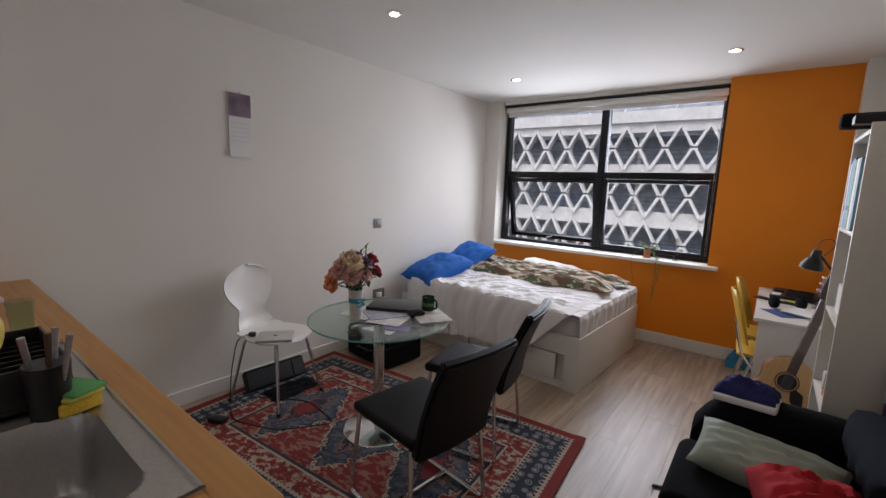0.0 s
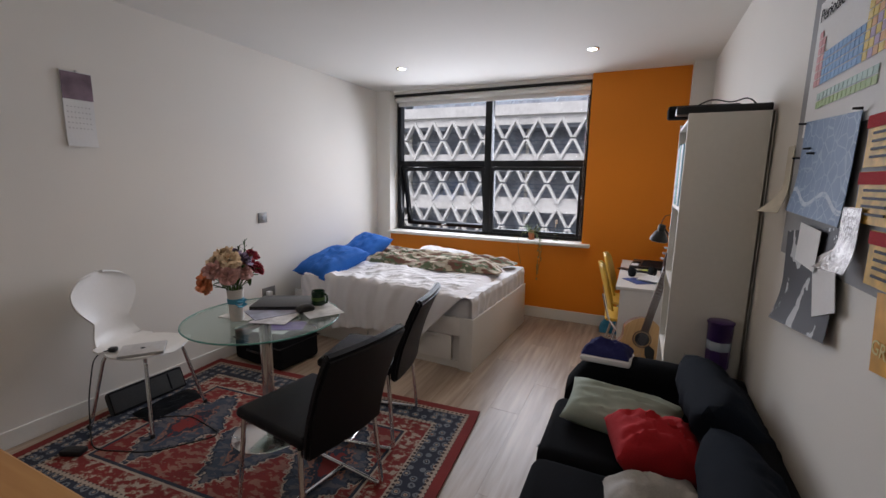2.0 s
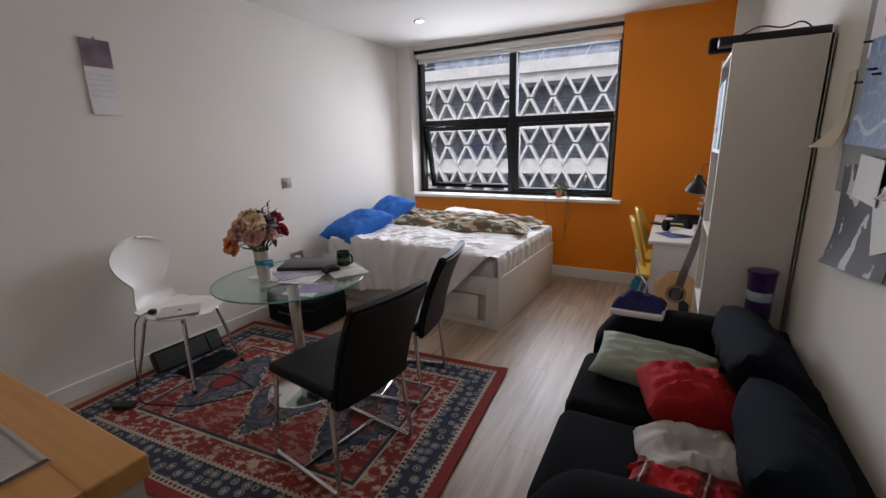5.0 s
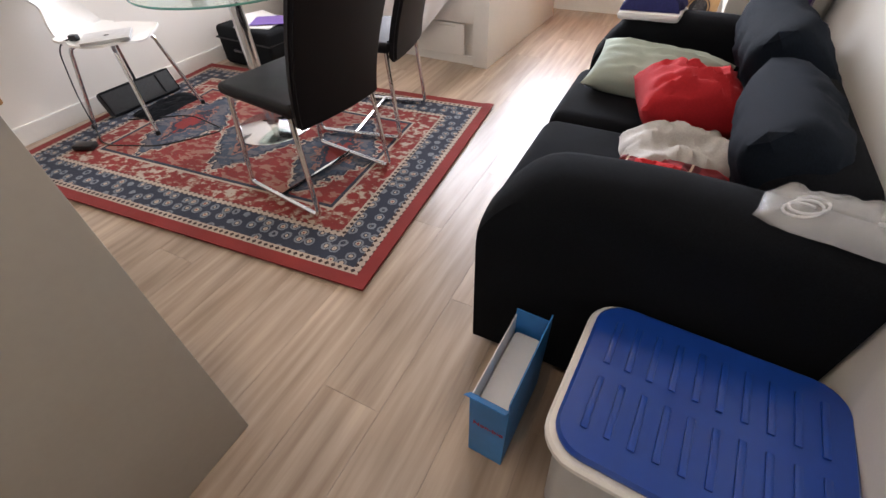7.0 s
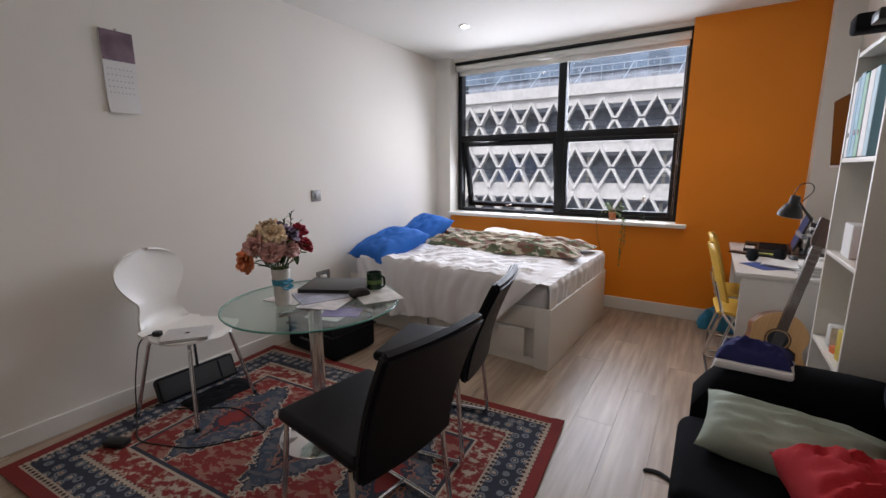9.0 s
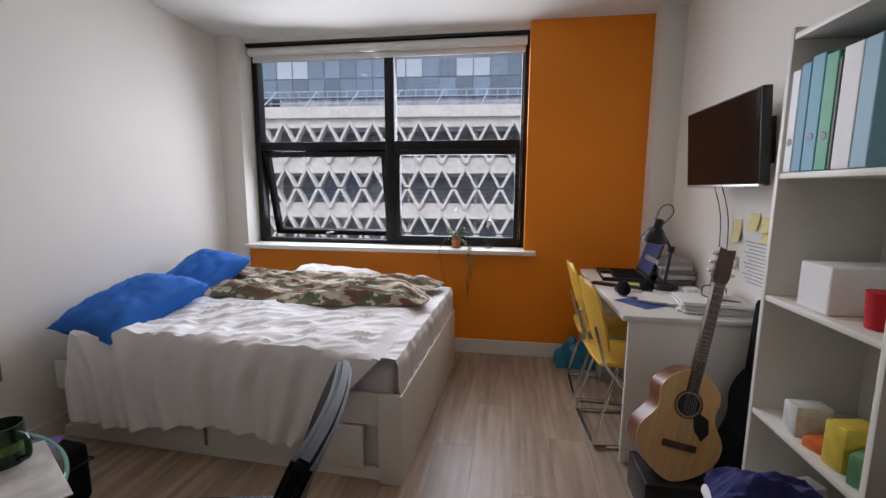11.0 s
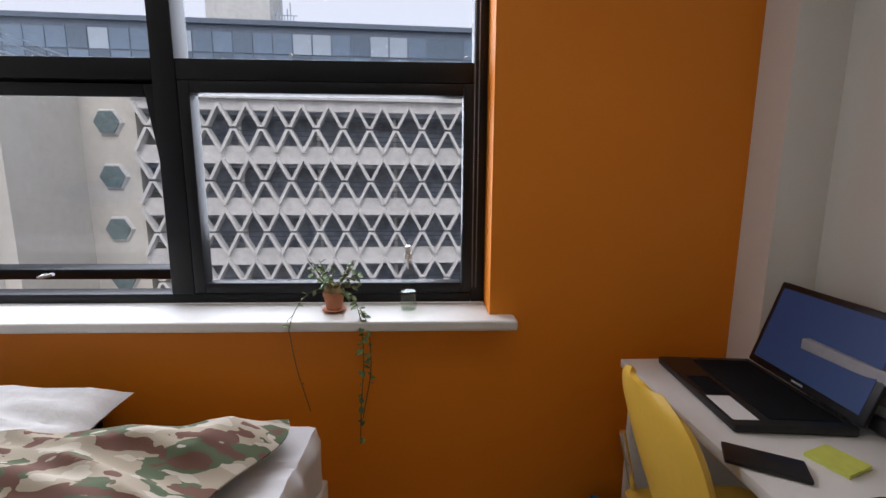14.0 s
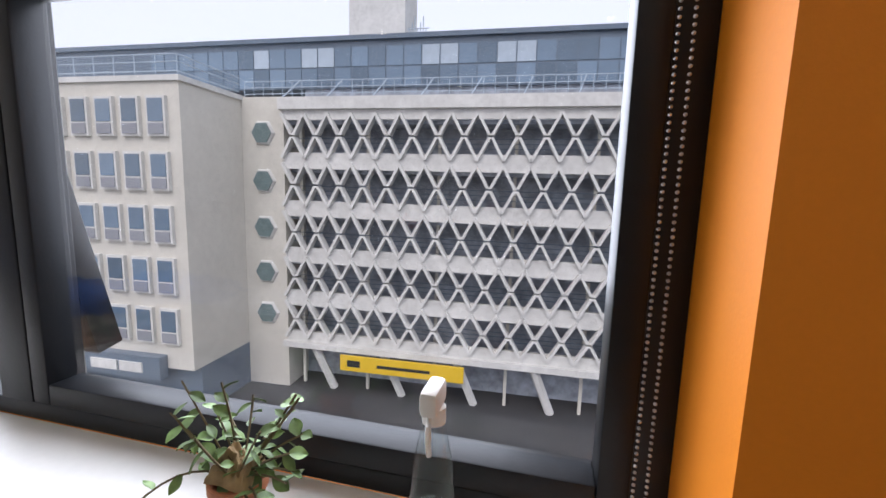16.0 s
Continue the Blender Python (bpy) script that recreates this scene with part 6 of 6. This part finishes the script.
for k, (y, z) in enumerate(((1.68, 1.585), (1.68, 1.455), (1.49, 1.585), (1.49, 1.455), (1.58, 1.325))):
    cd, w, h = poster("info_card", y + 0.085, y - 0.085, z - 0.06, z + 0.06, M_CARD, "yellow and red printed card on the board", "card", d=0.012)
    part("band", box(-0.006, -0.084, 0.03, -0.0036, 0.084, 0.059), M_RED, cd, "dark red heading band", False)
    for j in range(4):
        part("text_line", box(-0.006, -0.06, 0.014 - j * 0.018, -0.0036, 0.05, 0.02 - j * 0.018), M_TEXT, cd, "", False)
poster("foil_sheet", 1.81, 1.71, 1.27, 1.43, mat("crinkled_foil", (0.34, 0.32, 0.31), 0.4, 0.9, grain=50, vary=0.5, bump=1.0), "crinkled silver foil pinned to the board", "foil", d=0.018, curl=0.03)
fl, w, h = poster("grill_flyer", 1.60, 1.40, 1.10, 1.27, mat("orange_flyer", (0.68, 0.34, 0.05), 0.6, grain=20, vary=0.2), "orange grill flyer pinned to the wall", "flyer", d=0.006, tilt=-8)
wall_label("GRILL", 0.045, pose(PW - 0.012, 1.585, 1.13, 90, 0, -90), M_NOTE, fl)

# ---- chocolate tub on the sofa back ----
ht = thing("chocolate_tub", pose(3.39, 2.60, 0.655), "purple cardboard chocolate tub on the sofa arm", "tub")
part("body", lathe([(0.047, 0), (0.051, 0.20), (0.055, 0.205), (0.055, 0.215), (0.05, 0.217)], 8), mat("purple_carton", (0.05, 0.02, 0.12), 0.35, grain=14, vary=0.2), ht)
part("print_band", lathe([(0.0488, 0.085), (0.0496, 0.086), (0.0502, 0.125), (0.0496, 0.126)], 8), M_LIGHTPANE, ht, "pale printed band")

# ---- floor planks ----
PWID, PLEN = 0.195, 1.22
def plank_mesh(w, length):
    return mesh_of(box(-w / 2 + 0.0003, -length / 2 + 0.0003, -0.006, w / 2 - 0.0003, length / 2 - 0.0003, 0.0, 0.0005, seg=1), "plank", M_PLANK, False)
plank = plank_mesh(PWID, PLEN)
for i in range(19):
    x0, x1 = max(0.0, -0.02 + (i - 0.5) * PWID), min(RW, -0.02 + (i + 0.5) * PWID)
    for j in range(-1, 7):
        y = NEAR + (j - 0.5 + (i * 0.37) % 1) * PLEN
        y0, y1 = max(NEAR, y - PLEN / 2), min(FAR, y + PLEN / 2)
        if y1 - y0 > 0.01 and x1 - x0 > 0.01:
            whole = y1 - y0 > PLEN - 0.001 and x1 - x0 > PWID - 0.001
            o = new("plank", plank if whole else plank_mesh(x1 - x0, y1 - y0))
            o.parent, o.location = floor, ((x0 + x1) / 2, (y0 + y1) / 2, 0)
